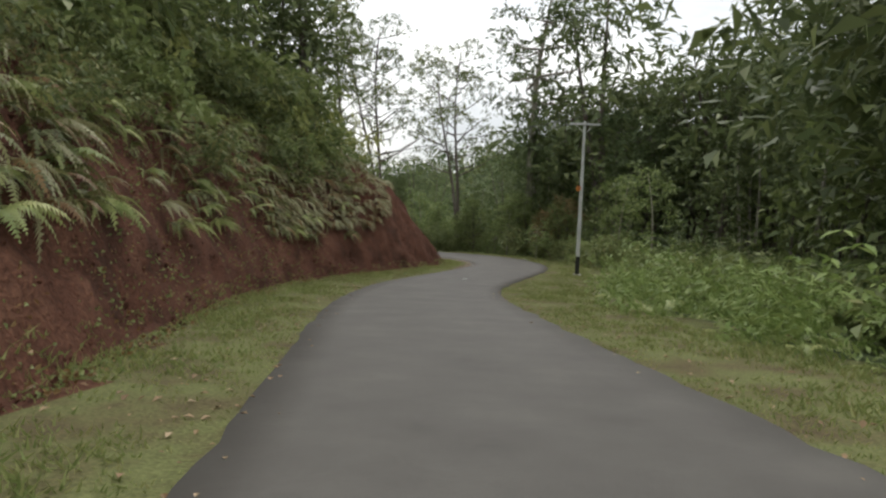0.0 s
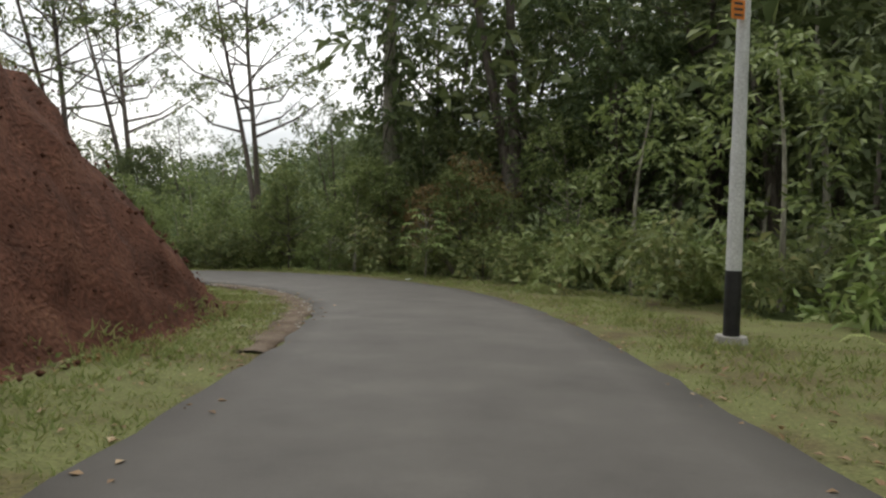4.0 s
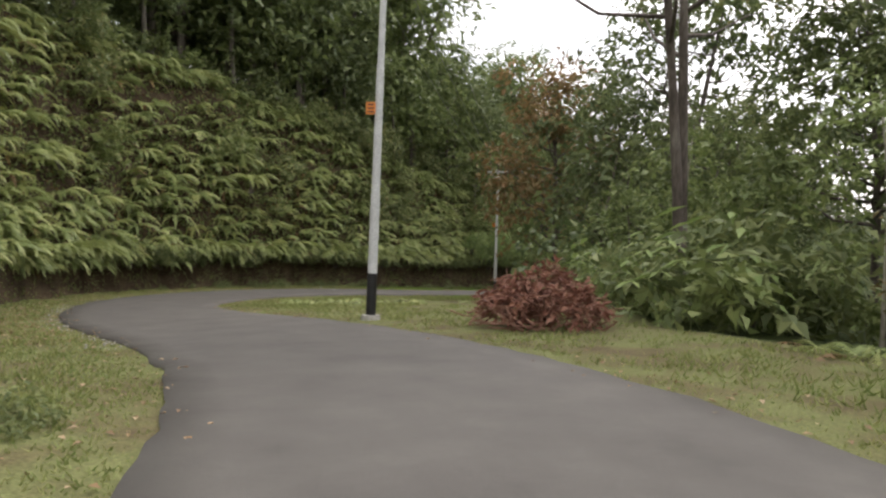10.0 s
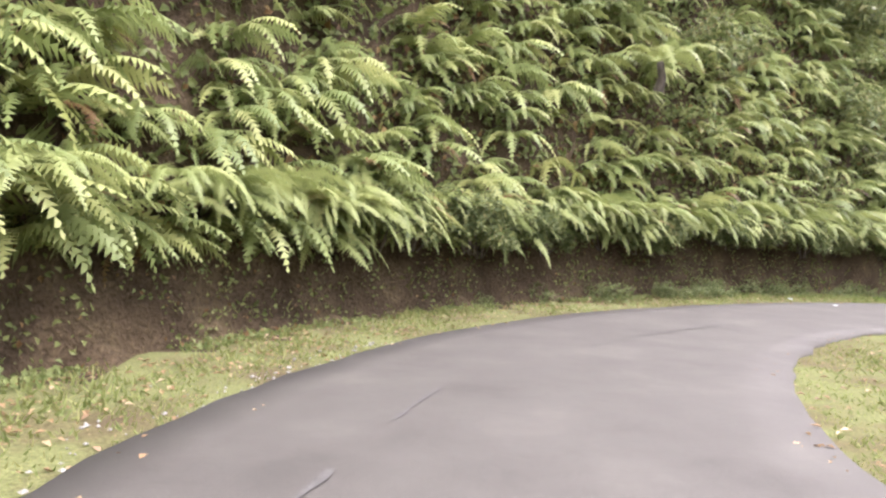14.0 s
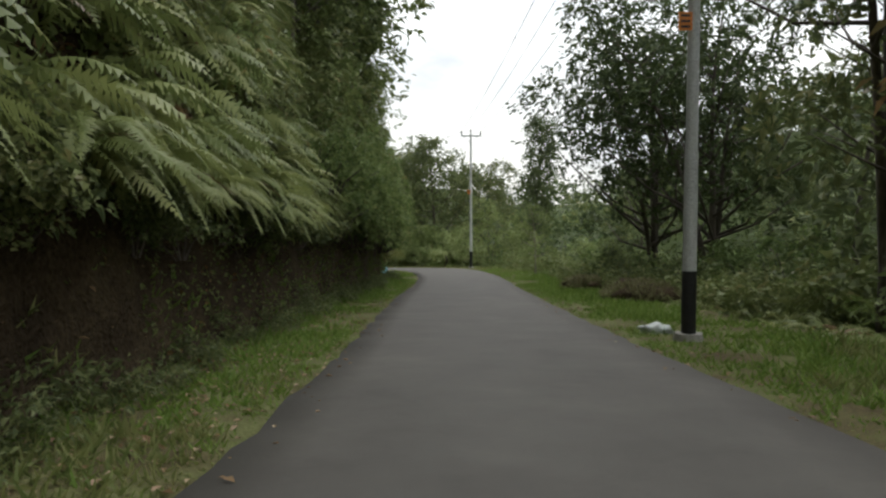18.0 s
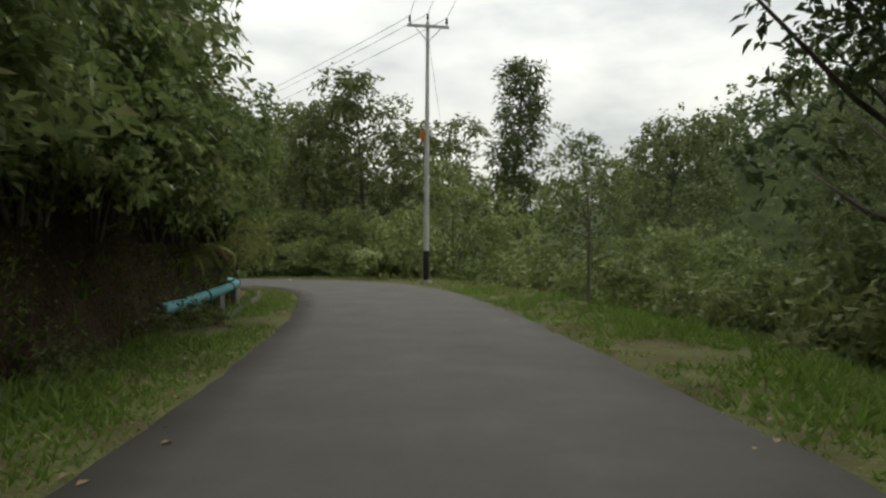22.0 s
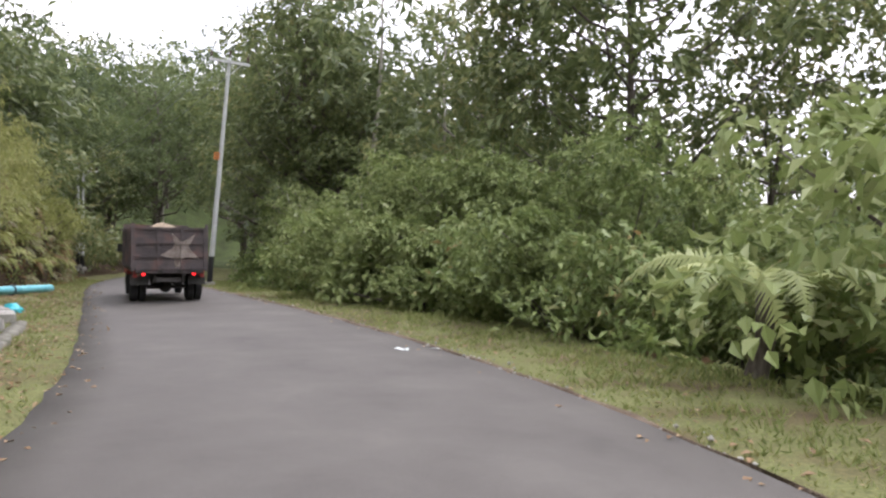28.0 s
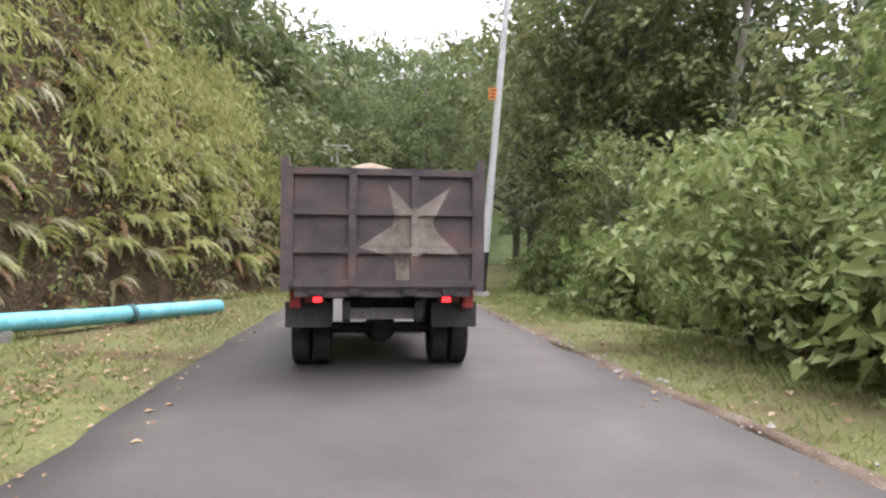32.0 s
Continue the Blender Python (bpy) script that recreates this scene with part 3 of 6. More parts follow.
def leaf_round(base, way, up, length, width, fold=0.2):
    """Six-cornered leaves, broad in the middle and bent along their length."""
    way, up = unit(way), unit(up)
    side = unit(np.cross(way, up))
    nrm = np.cross(side, way)
    L, Wd = length[:, None], width[:, None]
    a, b = base + way * L * 0.28, base + way * L * 0.65 - nrm * L * 0.04
    v = np.stack([base, a + side * Wd * 0.46 + nrm * Wd * fold, b + side * Wd * 0.42 + nrm * Wd * fold * 0.8, base + way * L - nrm * L * 0.2,
                  b - side * Wd * 0.42 + nrm * Wd * fold * 0.8, a - side * Wd * 0.46 + nrm * Wd * fold], 1)
    i = np.arange(len(base))[:, None] * 6
    return v.reshape(-1, 3), np.concatenate([i + [0, 1, 2, 3], i + [0, 3, 4, 5]], 0)


def foliage(seed, centres, radii, count, leaf, flat=0.8, aspect=0.45, hang=0.3, round_leaf=False, spray=7):
    """Leaves in sprays over the outer part of clumps, facing outwards and up, so that a clump has a lit crown and a shaded underside."""
    r = np.random.default_rng(seed)
    centres, radii = np.asarray(centres, float), np.asarray(radii, float)
    w = radii ** 2 / (radii ** 2).sum()
    sprays = max(1, count // spray)
    k = r.choice(len(centres), sprays, p=w)
    dirs = r.normal(size=(sprays, 3))
    dirs[:, 2] = np.where(r.random(sprays) < 0.55, abs(dirs[:, 2]), dirs[:, 2])
    dirs = unit(dirs)
    off = dirs * (radii[k] * r.uniform(0.5, 1.0, sprays) ** 0.5)[:, None]
    off[:, 2] *= flat
    hub = centres[k] + off
    grow = unit(dirs * [1, 1, 0.5] + r.normal(size=(sprays, 3)) * 0.45 + [0, 0, -hang])
    face = unit(dirs * 0.75 + [0, 0, 0.62] + r.normal(size=(sprays, 3)) * 0.28)
    i = r.integers(0, sprays, count)
    along = r.uniform(-0.9, 1.1, count)[:, None] * leaf
    base = hub[i] + grow[i] * along + r.normal(size=(count, 3)) * leaf * 0.38
    out = np.cross(grow[i], face[i]) * r.choice([-1.0, 1.0], count)[:, None]
    way = unit(grow[i] * 0.8 + out * r.uniform(0.2, 1.1, (count, 1)) + r.normal(size=(count, 3)) * 0.3 + [0, 0, -0.5 * hang])
    up = unit(face[i] + r.normal(size=(count, 3)) * 0.3)
    L = leaf * r.uniform(0.6, 1.3, count)
    return (leaf_round if round_leaf else leaf_quads)(base, way, up, L, L * aspect * r.uniform(0.8, 1.2, count))


def tree_parts(seed, height, trunk_r, crown_from, spread, clumps, clump_r, leaves, leaf, forks=1, lean=0.05, flat=0.7, limb_up=0.7, aspect=0.45, layered=False):
    """A trunk with limbs to each clump of a crown; returns wood and leaves."""
    r = np.random.default_rng(seed)
    wood = Pile()
    tops = []
    n = 9
    for fk in range(forks):
        a = r.uniform(0, 6.28)
        z = np.linspace(-0.3, height * (0.93 if fk == 0 else r.uniform(0.75, 0.9)), n)
        bend = np.maximum(z / height, 0) ** 1.5
        swing = height * (lean + (0.16 * fk if forks > 1 else 0))
        pts = np.stack([np.cos(a) * bend * swing + 0.03 * height * np.sin(z / height * 5 + seed) * bend, np.sin(a) * bend * swing + 0.03 * height * np.cos(z / height * 4 + seed * 2) * bend, z], 1)
        rad = trunk_r * (1 - 0.08 * fk) * (1 - 0.86 * (z - z[0]) / (z[-1] - z[0])) + 0.012
        rad[0] *= 1.35
        wood.add(*tube(pts, rad, 7))
        tops.append((pts, rad))
    centres, radii = [], []
    for c in range(clumps):
        pts, rad = tops[c % len(tops)]
        h = crown_from + (1 - crown_from) * ((c + 0.5) / clumps if not layered else round((c + 0.5) / clumps * 4) / 4)
        k = np.interp(h * height * 0.9, pts[:, 2], np.arange(len(pts)))
        b = np.array([np.interp(k, np.arange(len(pts)), pts[:, j]) for j in range(3)])
        br = np.interp(k, np.arange(len(pts)), rad)
        az = c * 2.4 + r.uniform(-0.5, 0.5)
        reach = spread * r.uniform(0.35, 1.0) * (1.15 - 0.75 * (h - crown_from) / (1.01 - crown_from) ** 1.0 * 0.8)
        e = b + np.array([np.cos(az) * reach, np.sin(az) * reach, reach * limb_up * r.uniform(0.4, 1.1)])
        m = (b + e) / 2 + np.array([0, 0, -reach * 0.10]) + r.normal(size=3) * reach * 0.07
        wood.add(*tube([b, m, e], [br * 0.5 + 0.01, br * 0.32 + 0.01, 0.012], 4))
        centres.append(e)
        radii.append(clump_r * r.uniform(0.6, 1.25))
    for pts, rad in tops:
        centres.append(pts[-1])
        radii.append(clump_r * 0.9)
    v, f = foliage(seed + 100, centres, radii, leaves, leaf, flat, aspect)
    return wood, v, f


TRUNK_ONLY = {}


def make_tree(name, label, category, seed, bark, green, group="", **kw):
    wood, v, f = tree_parts(seed, **kw)
    ob = thing(name, label, category, group)
    stem = part("trunk", wood.mesh("trunk", bark, True), None, ob)
    TRUNK_ONLY[stem.data.name] = kw.get("forks", 1) * 63
    part("crown", mesh_of("crown", v, f, green), None, ob)
    return ob


TREES = {
    "open": dict(name="tree", label="thin-crowned tree with a forked grey trunk against the sky", category="tree", seed=2, bark=BARK, green=GREEN_B, height=16, trunk_r=0.14, crown_from=0.4, spread=4.2, clumps=36, clump_r=0.85, leaves=5200, leaf=0.2, forks=2, aspect=0.5),
    "dark": dict(name="tree", label="large shady tree with several dark trunks", category="tree", seed=5, bark=BARK, green=GREEN_D, height=14, trunk_r=0.2, crown_from=0.22, spread=5.2, clumps=60, clump_r=1.55, leaves=10500, leaf=0.32, forks=3, flat=0.75, limb_up=0.95),
    "round": dict(name="tree", label="round-crowned dark tree rising over the slope", category="tree", seed=7, bark=BARK, green=GREEN_B, height=13, trunk_r=0.17, crown_from=0.3, spread=4.4, clumps=30, clump_r=1.4, leaves=6800, leaf=0.33, flat=0.85, aspect=0.5),
    "young": dict(name="tree", label="young broadleaf tree with pale trunk and large leaves", category="tree", seed=6, bark=PALE_BARK, green=PALE_SHRUB, height=7, trunk_r=0.08, crown_from=0.25, spread=2.0, clumps=18, clump_r=0.75, leaves=2700, leaf=0.17, aspect=0.55),
    "sapling": dict(name="tree", label="bushy young roadside tree with mid-green leaves", category="tree", seed=19, bark=BARK, green=GREEN_C, height=5.5, trunk_r=0.07, crown_from=0.15, spread=2.0, clumps=20, clump_r=0.75, leaves=2800, leaf=0.19, flat=0.9, aspect=0.5),
    "tall": dict(name="tree", label="tall slender forest tree with an open leafy crown", category="tree", seed=1, bark=PALE_BARK, green=GREEN_B, height=15, trunk_r=0.2, crown_from=0.45, spread=3.4, clumps=20, clump_r=1.3, leaves=1600, leaf=0.4),
    "dense": dict(name="tree", label="dense green broadleaf forest tree", category="tree", seed=3, bark=BARK, green=GREEN_B, height=12, trunk_r=0.26, crown_from=0.18, spread=3.8, clumps=26, clump_r=1.6, leaves=2100, leaf=0.45, flat=0.85, aspect=0.5),
    "dense2": dict(name="tree", label="leafy yellow-green forest tree", category="tree", seed=8, bark=BARK, green=GREEN_C, height=10, trunk_r=0.2, crown_from=0.15, spread=3.4, clumps=24, clump_r=1.5, leaves=1900, leaf=0.42, flat=0.9, aspect=0.5),
    "rusty": dict(name="tree", label="forest tree with reddish-brown withering leaves", category="tree", seed=18, bark=BARK, green=RUSTY_GREEN, height=12, trunk_r=0.2, crown_from=0.25, spread=3.6, clumps=26, clump_r=1.4, leaves=3600, leaf=0.34, flat=0.85, aspect=0.5),
    "grand": dict(name="tree", label="great dense forest tree with a dark trunk", category="tree", seed=13, bark=BARK, green=GREEN_B, height=20, trunk_r=0.34, crown_from=0.2, spread=6.0, clumps=44, clump_r=2.2, leaves=5200, leaf=0.46, flat=0.8, aspect=0.5, forks=2),
    "grand2": dict(name="tree", label="great leafy tree standing on top of the bank", category="tree", seed=14, bark=BARK, green=GREEN_C, height=20, trunk_r=0.34, crown_from=0.2, spread=6.0, clumps=44, clump_r=2.2, leaves=5200, leaf=0.46, flat=0.8, aspect=0.5, forks=2),
    "layered": dict(name="tree", label="very tall tree with flat layered branches above the forest", category="tree", seed=9, bark=PALE_BARK, green=GREEN_D, height=27, trunk_r=0.5, crown_from=0.6, spread=7.0, clumps=24, clump_r=1.5, leaves=3000, leaf=0.42, flat=0.35, limb_up=0.15, layered=True, lean=0.02),
    "feathery": dict(name="tree", label="feathery upright conifer-like tree", category="tree", seed=11, bark=BARK, green=GREEN_D, height=16, trunk_r=0.2, crown_from=0.12, spread=2.0, clumps=52, clump_r=0.62, leaves=7000, leaf=0.4, flat=1.5, limb_up=1.5, aspect=0.28),
}
STOCK = {k: make_tree(**v) for k, v in TREES.items()}
CLASS = {k: "tree" for k in TREES}
QUEUE = {"tree": [], "shrub": [], "fern": []}


def cleared(x, y):
    """Whether a place lies on the strip kept clear below the power line at the bend, or beside a pole's foot."""
    a, b = np.array([-30.9, 75.45]), np.array([-57.4, 99.1])
    t = np.clip(((x - a[0]) * (b[0] - a[0]) + (y - a[1]) * (b[1] - a[1])) / ((b - a) ** 2).sum(), 0, 0.98)
    on_strip = np.hypot(x - a[0] - t * (b[0] - a[0]), y - a[1] - t * (b[1] - a[1])) < 4.5 and 0.05 < t < 0.98
    return on_strip or min(np.hypot(x - px, y - py) for px, py in ((5.16, 39.74), (-57.4, 99.1), (-76.7, 140.6), (-77.0, 144.5), (-107.4, 157.9))) < 3.4


def plant(kind, x, y, scale=1.0, turn=None, z=None, label="", sink=0.1, first=False):
    """Asks for a stock plant on the ground at a place of the plan."""
    turn = rng.uniform(0, 6.28) if turn is None else turn
    z = ground_at(x, y) - sink if z is None else z
    m = Matrix.Translation((x, y, z)) @ Matrix.Rotation(turn, 4, "Z") @ Matrix.Scale(scale, 4)
    if not first and scale > 0.35 and cleared(x, y):
        return
    s, d, hw, _ = beside(x, y)
    QUEUE[CLASS[kind]].append((-1.0 if first else float(abs(d[0]) - hw[0]) + (4.0 if scale < 0.35 else 0) - (1.5 if d[0] > 0 else 0), kind, m, label))


def shrub_stock(key, label, seed, size, clumps, clump_r, leaves, leaf, green, aspect=0.45, tall=0.6, hang=0.3):
    r = np.random.default_rng(seed)
    stems = []
    cs, rs = [], []
    for c in range(clumps):
        az, rr, h = r.uniform(0, 6.28), size * np.sqrt(r.uniform(0, 1)), 0
        h = size * tall * 2 * r.uniform(0.25, 1.0) * np.sqrt(max(0.08, 1 - (rr / size) ** 2 * 0.85))
        e = np.array([np.cos(az) * rr, np.sin(az) * rr, h])
        if c < 5:
            stems.append(tube([np.array([e[0] * 0.15, e[1] * 0.15, -0.15]), e * [0.5, 0.5, 0.6], e], [0.04, 0.028, 0.012], 5))
        cs.append(e)
        rs.append(clump_r * r.uniform(0.6, 1.3))
    v, f = foliage(seed + 50, cs, rs, leaves, leaf, 0.85, aspect, hang, aspect > 0.58)
    v[:, 2] = np.maximum(v[:, 2], 0.02)
    ob = thing("shrub", label, "shrub", "roadside shrubs")
    for sv, sf in stems:
        part("stem", mesh_of("stem", sv, sf, BARK), None, ob)
    part("foliage", mesh_of("foliage", v, f, green), None, ob)
    STOCK[key] = ob
    CLASS[key] = "shrub"


shrub_stock("bush1", "leafy green roadside bush among undergrowth", 41, 1.5, 16, 0.5, 1150, 0.2, GREEN_C, 0.57)
shrub_stock("bush2", "dark tangled bush with small leaves", 42, 1.6, 18, 0.5, 1300, 0.185, GREEN_B, 0.57)
shrub_stock("bush3", "large-leaved shrub with drooping leaves", 43, 1.5, 18, 0.6, 1100, 0.165, BROAD, 0.55, 0.8, 0.5)
shrub_stock("bush4", "bright green young undergrowth bush", 44, 1.2, 14, 0.5, 760, 0.18, BRIGHT, 0.4)
shrub_stock("sunny", "pale yellow-green bush with narrow hanging leaves", 47, 1.3, 18, 0.55, 1000, 0.19, YELLOW_FERN, 0.3, 0.7, 0.9)
shrub_stock("dome", "big domed shrub with broad pale-veined leaves", 46, 3.2, 40, 0.8, 5200, 0.195, PALE_SHRUB, 0.57, 0.74, 0.4)


def palmate_stock():
    """A straight-stemmed young plant with umbrella-like leaves on long stalks."""
    r = np.random.default_rng(63)
    wood, green = Pile(), Pile()
    wood.add(*tube([(0, 0, -0.1), (0.03, 0, 1.1), (0, 0.04, 2.2)], [0.035, 0.028, 0.015], 5))
    for i in range(15):
        a, h = i * 2.4, 1.0 + 1.25 * i / 14
        L = 0.95 - 0.5 * i / 14
        e = np.array([np.cos(a) * L, np.sin(a) * L, h + 0.25 + 0.2 * i / 14])
        wood.add(*tube([(0, 0, h), e * [0.5, 0.5, 1] + [0, 0, 0.02], e], [0.012, 0.01, 0.006], 4))
        k = 7
        th = a + np.linspace(-2.3, 2.3, k)
        way = np.stack([np.cos(th), np.sin(th), np.full(k, -0.28)], 1)
        n = 0.42 * (1 - 0.35 * abs(np.linspace(-1, 1, k)))
        v, f = leaf_quads(np.repeat(e[None], k, 0), way, np.tile([0, 0, 1.0], (k, 1)), n, n * 0.34, 0.12)
        green.add(v, f)
    ob = thing("shrub", "straight-stemmed young plant with bright umbrella-like leaves", "shrub", "roadside shrubs")
    part("stem", wood.mesh("stem", PALE_BARK), None, ob)
    part("foliage", green.mesh("foliage", BRIGHT), None, ob)
    STOCK["palmate"], CLASS["palmate"] = ob, "shrub"


palmate_stock()
def set_fern(x, y, z, size, turn, tilt=0.0, kind="rose"):
    k = int(rng.integers(len(FERNS[kind])))
    m = Matrix.Translation((x, y, z)) @ Matrix.Rotation(turn, 4, "Z") @ Matrix.Rotation(tilt, 4, "X") @ Matrix.Scale(size, 4)
    s, d, hw, _ = beside(x, y)
    QUEUE["fern"].append((float(abs(d[0]) - hw[0]) + (-9 if kind == "big" else 0), (kind, k), m, ""))


# ---- ferns and shrubs on the left-hand cuttings ----
def on_bank_spots(s_from, s_to, u_from, u_to, count, seed):
    r = np.random.default_rng(seed)
    s = r.uniform(s_from, s_to, count)
    u = u_from + (u_to - u_from) * r.uniform(0, 1, count) ** 1.2
    w = np.interp(s, line_s, line_w) / 2 + np.interp(s, LEFT[:, 0], LEFT[:, 1])
    x, y = place(s, -(w + u))
    h = np.interp(s, line_s, line_h)
    return s, u, x, y, ground(x, y), h


def bank_ferns(a, b, u0, u1, n, seed, lo, hi, kind="hang", bare=None):
    for s, u, x, y, z, h in zip(*on_bank_spots(a, b, u0, u1, n, seed)):
        if bare is None or not bare(s, u, x, y):
            set_fern(x, y, z + 0.05, rng.uniform(lo, hi), h - np.pi / 2 + rng.uniform(-0.55, 0.55), rng.uniform(-0.1, 0.3), kind)


bank_ferns(98, 135, 0.45, 3.4, 640, 1, 0.9, 1.7)
bank_ferns(135, 149, 0.5, 2.6, 230, 91, 0.9, 1.6)
bank_ferns(149, 175, 0.42, 2.4, 50, 93, 0.9, 1.4)
bank_ferns(100, 150, 0.36, 0.55, 210, 21, 0.8, 1.5)
bank_ferns(98, 134, 0.7, 2.8, 90, 121, 0.8, 1.5, "yellow")
bank_ferns(98, 175, 1.8, 4.0, 110, 23, 1.0, 1.7)
# most ferns of the red bank take the copy with shade in its colour
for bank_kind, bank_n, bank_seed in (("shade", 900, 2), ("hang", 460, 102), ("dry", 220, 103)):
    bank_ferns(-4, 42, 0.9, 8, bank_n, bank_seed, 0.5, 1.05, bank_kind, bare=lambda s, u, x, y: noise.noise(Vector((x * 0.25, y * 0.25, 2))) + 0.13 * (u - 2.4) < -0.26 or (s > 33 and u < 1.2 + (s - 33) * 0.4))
bank_ferns(-4, 32, 3.6, 8.5, 150, 126, 0.8, 1.4)
bank_ferns(2, 36, 3.4, 8.5, 180, 127, 0.8, 1.3, "yellow")
bank_ferns(26, 46, 1.2, 7, 820, 26, 0.4, 0.85, "dry", bare=lambda s, u, x, y: s > 37 and u < 1.1 + (s - 37) * 0.35)
bank_ferns(171, 184.5, 0.2, 2.6, 200, 3, 0.7, 1.25, "yellow")
bank_ferns(194, 222, 0.0, 1.6, 300, 122, 0.3, 0.65, "dry")
bank_ferns(192, 226, 0.2, 3.2, 460, 22, 0.5, 1.05, "yellow")
for kind, a, b, u0, u1, n, lo, hi, seed in (
        ("bush2", 97, 172, 1.2, 6, 80, 0.8, 1.4, 4), ("bush1", 97, 172, 1.0, 6, 60, 0.7, 1.2, 5), ("bush3", 138, 174, 0.6, 3, 26, 0.7, 1.1, 6), ("bush3", 149, 171, 0.33, 1.9, 58, 0.8, 1.25, 94), ("bush1", 148, 171, 0.33, 2.3, 44, 0.8, 1.2, 95), ("bush2", 128, 174, 0.6, 2.2, 30, 0.6, 1.0, 26),
        ("bush1", -4, 40, 2.5, 10, 50, 0.6, 1.1, 7), ("bush2", -4, 34, 1.8, 6, 60, 0.5, 0.9, 107), ("bush2", -4, 38, 4, 12, 40, 0.8, 1.4, 8), ("bush2", 14, 41, 4.8, 9, 16, 1.2, 1.8, 108), ("sunny", 4, 41, 4.2, 8.5, 34, 1.0, 1.6, 113), ("bush1", 4, 36, 5, 9.5, 26, 1.2, 1.8, 109), ("sunny", 171, 184.5, 0.3, 2.4, 34, 0.5, 0.9, 109), ("sunny", 192, 222, 0.3, 3.6, 90, 0.6, 1.1, 110), ("sunny", 194, 216, 2.5, 6, 34, 1.2, 1.8, 112), ("bush1", 176, 220, 2.5, 8, 40, 0.8, 1.3, 9), ("bush2", 216, 250, 0.5, 16, 60, 1.0, 1.8, 10), ("bush2", 184, 200, 0.5, 8, 40, 0.8, 1.3, 12)):
    for s, u, x, y, z, h in zip(*on_bank_spots(a, b, u0, u1, n, seed)):
        plant(kind, x, y, rng.uniform(lo, hi))
r_over = np.random.default_rng(150)
for k in range(84):
    s_o, lift = r_over.uniform(147, 173), r_over.uniform(1.7, 3.4)
    u_o = r_over.uniform(-0.55, 0.35)
    x_o, y_o = place(s_o, -(np.interp(s_o, line_s, line_w) / 2 + np.interp(s_o, LEFT[:, 0], LEFT[:, 1]) + u_o))
    plant(("bush3", "bush3", "bush1")[k % 3], x_o, y_o, r_over.uniform(0.7, 1.0), z=float(np.interp(s_o, line_s, line_z)) + lift)
for k in range(22):
    s_o, lift = r_over.uniform(175, 184.5), r_over.uniform(0.9, 4.2)
    u_o = r_over.uniform(-0.5, 0.5)
    x_o, y_o = place(s_o, -(np.interp(s_o, line_s, line_w) / 2 + np.interp(s_o, LEFT[:, 0], LEFT[:, 1]) + u_o))
    plant("sunny", x_o, y_o, r_over.uniform(0.6, 0.95), z=float(np.interp(s_o, line_s, line_z)) + lift)
for k in range(110):
    s_o, u_o = r_over.uniform(116, 172), r_over.uniform(-0.75, 0.05)
    x_o, y_o = place(s_o, -(np.interp(s_o, line_s, line_w) / 2 + np.interp(s_o, LEFT[:, 0], LEFT[:, 1]) + u_o))
    if k % 3:
        plant("bush2", x_o, y_o, r_over.uniform(0.14, 0.3), sink=0.02)
    else:
        # small ferns at the bank's foot, shade painted into their leaf colour
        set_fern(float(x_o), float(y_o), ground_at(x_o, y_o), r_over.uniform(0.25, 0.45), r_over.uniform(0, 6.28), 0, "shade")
for k in range(70):
    s_o, u_o = r_over.uniform(112, 150), r_over.uniform(-0.1, 0.5)
    x_o, y_o = place(s_o, -(np.interp(s_o, line_s, line_w) / 2 + np.interp(s_o, LEFT[:, 0], LEFT[:, 1]) + u_o))
    plant("bush2", x_o, y_o, r_over.uniform(0.4, 0.62), z=float(np.interp(s_o, line_s, line_z)) + float(np.interp(s_o, LEFT[:, 0], LEFT[:, 2])) - r_over.uniform(0.1, 0.6))
for k in range(120):
    s_o = r_over.uniform(106, 150)
    u_o = r_over.uniform(-0.2, 0.25)
    w_o = np.interp(s_o, line_s, line_w) / 2 + np.interp(s_o, LEFT[:, 0], LEFT[:, 1]) + u_o
    x_o, y_o = place(s_o, -w_o)
    top_o = np.interp(s_o, LEFT[:, 0], LEFT[:, 2]) + r_over.uniform(0.25, 0.75)
    set_fern(float(x_o), float(y_o), float(np.interp(s_o, line_s, line_z)) + top_o, r_over.uniform(0.8, 1.35), float(np.interp(s_o, line_s, line_h)) - np.pi / 2 + r_over.uniform(-0.5, 0.5), 0.1, "hang")
for kind, a, b, u0, u1, n, seed in (("dense", 97, 135, 3.0, 11, 34, 14), ("dense2", 97, 172, 3, 13, 26, 24), ("dense", 150, 176, 2.5, 9, 14, 25), ("dense", 118, 166, 3, 9, 26, 44), ("dense", 216, 250, 4, 16, 12, 45), ("tall", -5, 38, 9, 22, 12, 15), ("dense", -5, 36, 8, 22, 18, 16),
                                    ("young", 150, 174, 0.8, 4, 10, 17), ("dense2", 22, 37, 4.5, 9, 10, 29), ("dense", 34, 41, 7, 9.5, 5, 129), ("dense", 180, 215, 4, 18, 16, 18), ("dense2", 182, 216, 4, 18, 20, 28), ("dense", 216, 252, 2, 28, 24, 38), ("dense2", 216, 252, 2, 26, 18, 39), ("tall", 175, 250, 6, 22, 14, 19)):
    for s, u, x, y, z, h in zip(*on_bank_spots(a, b, u0, u1, n, seed)):
        plant(kind, x, y, rng.uniform(0.7, 1.1))

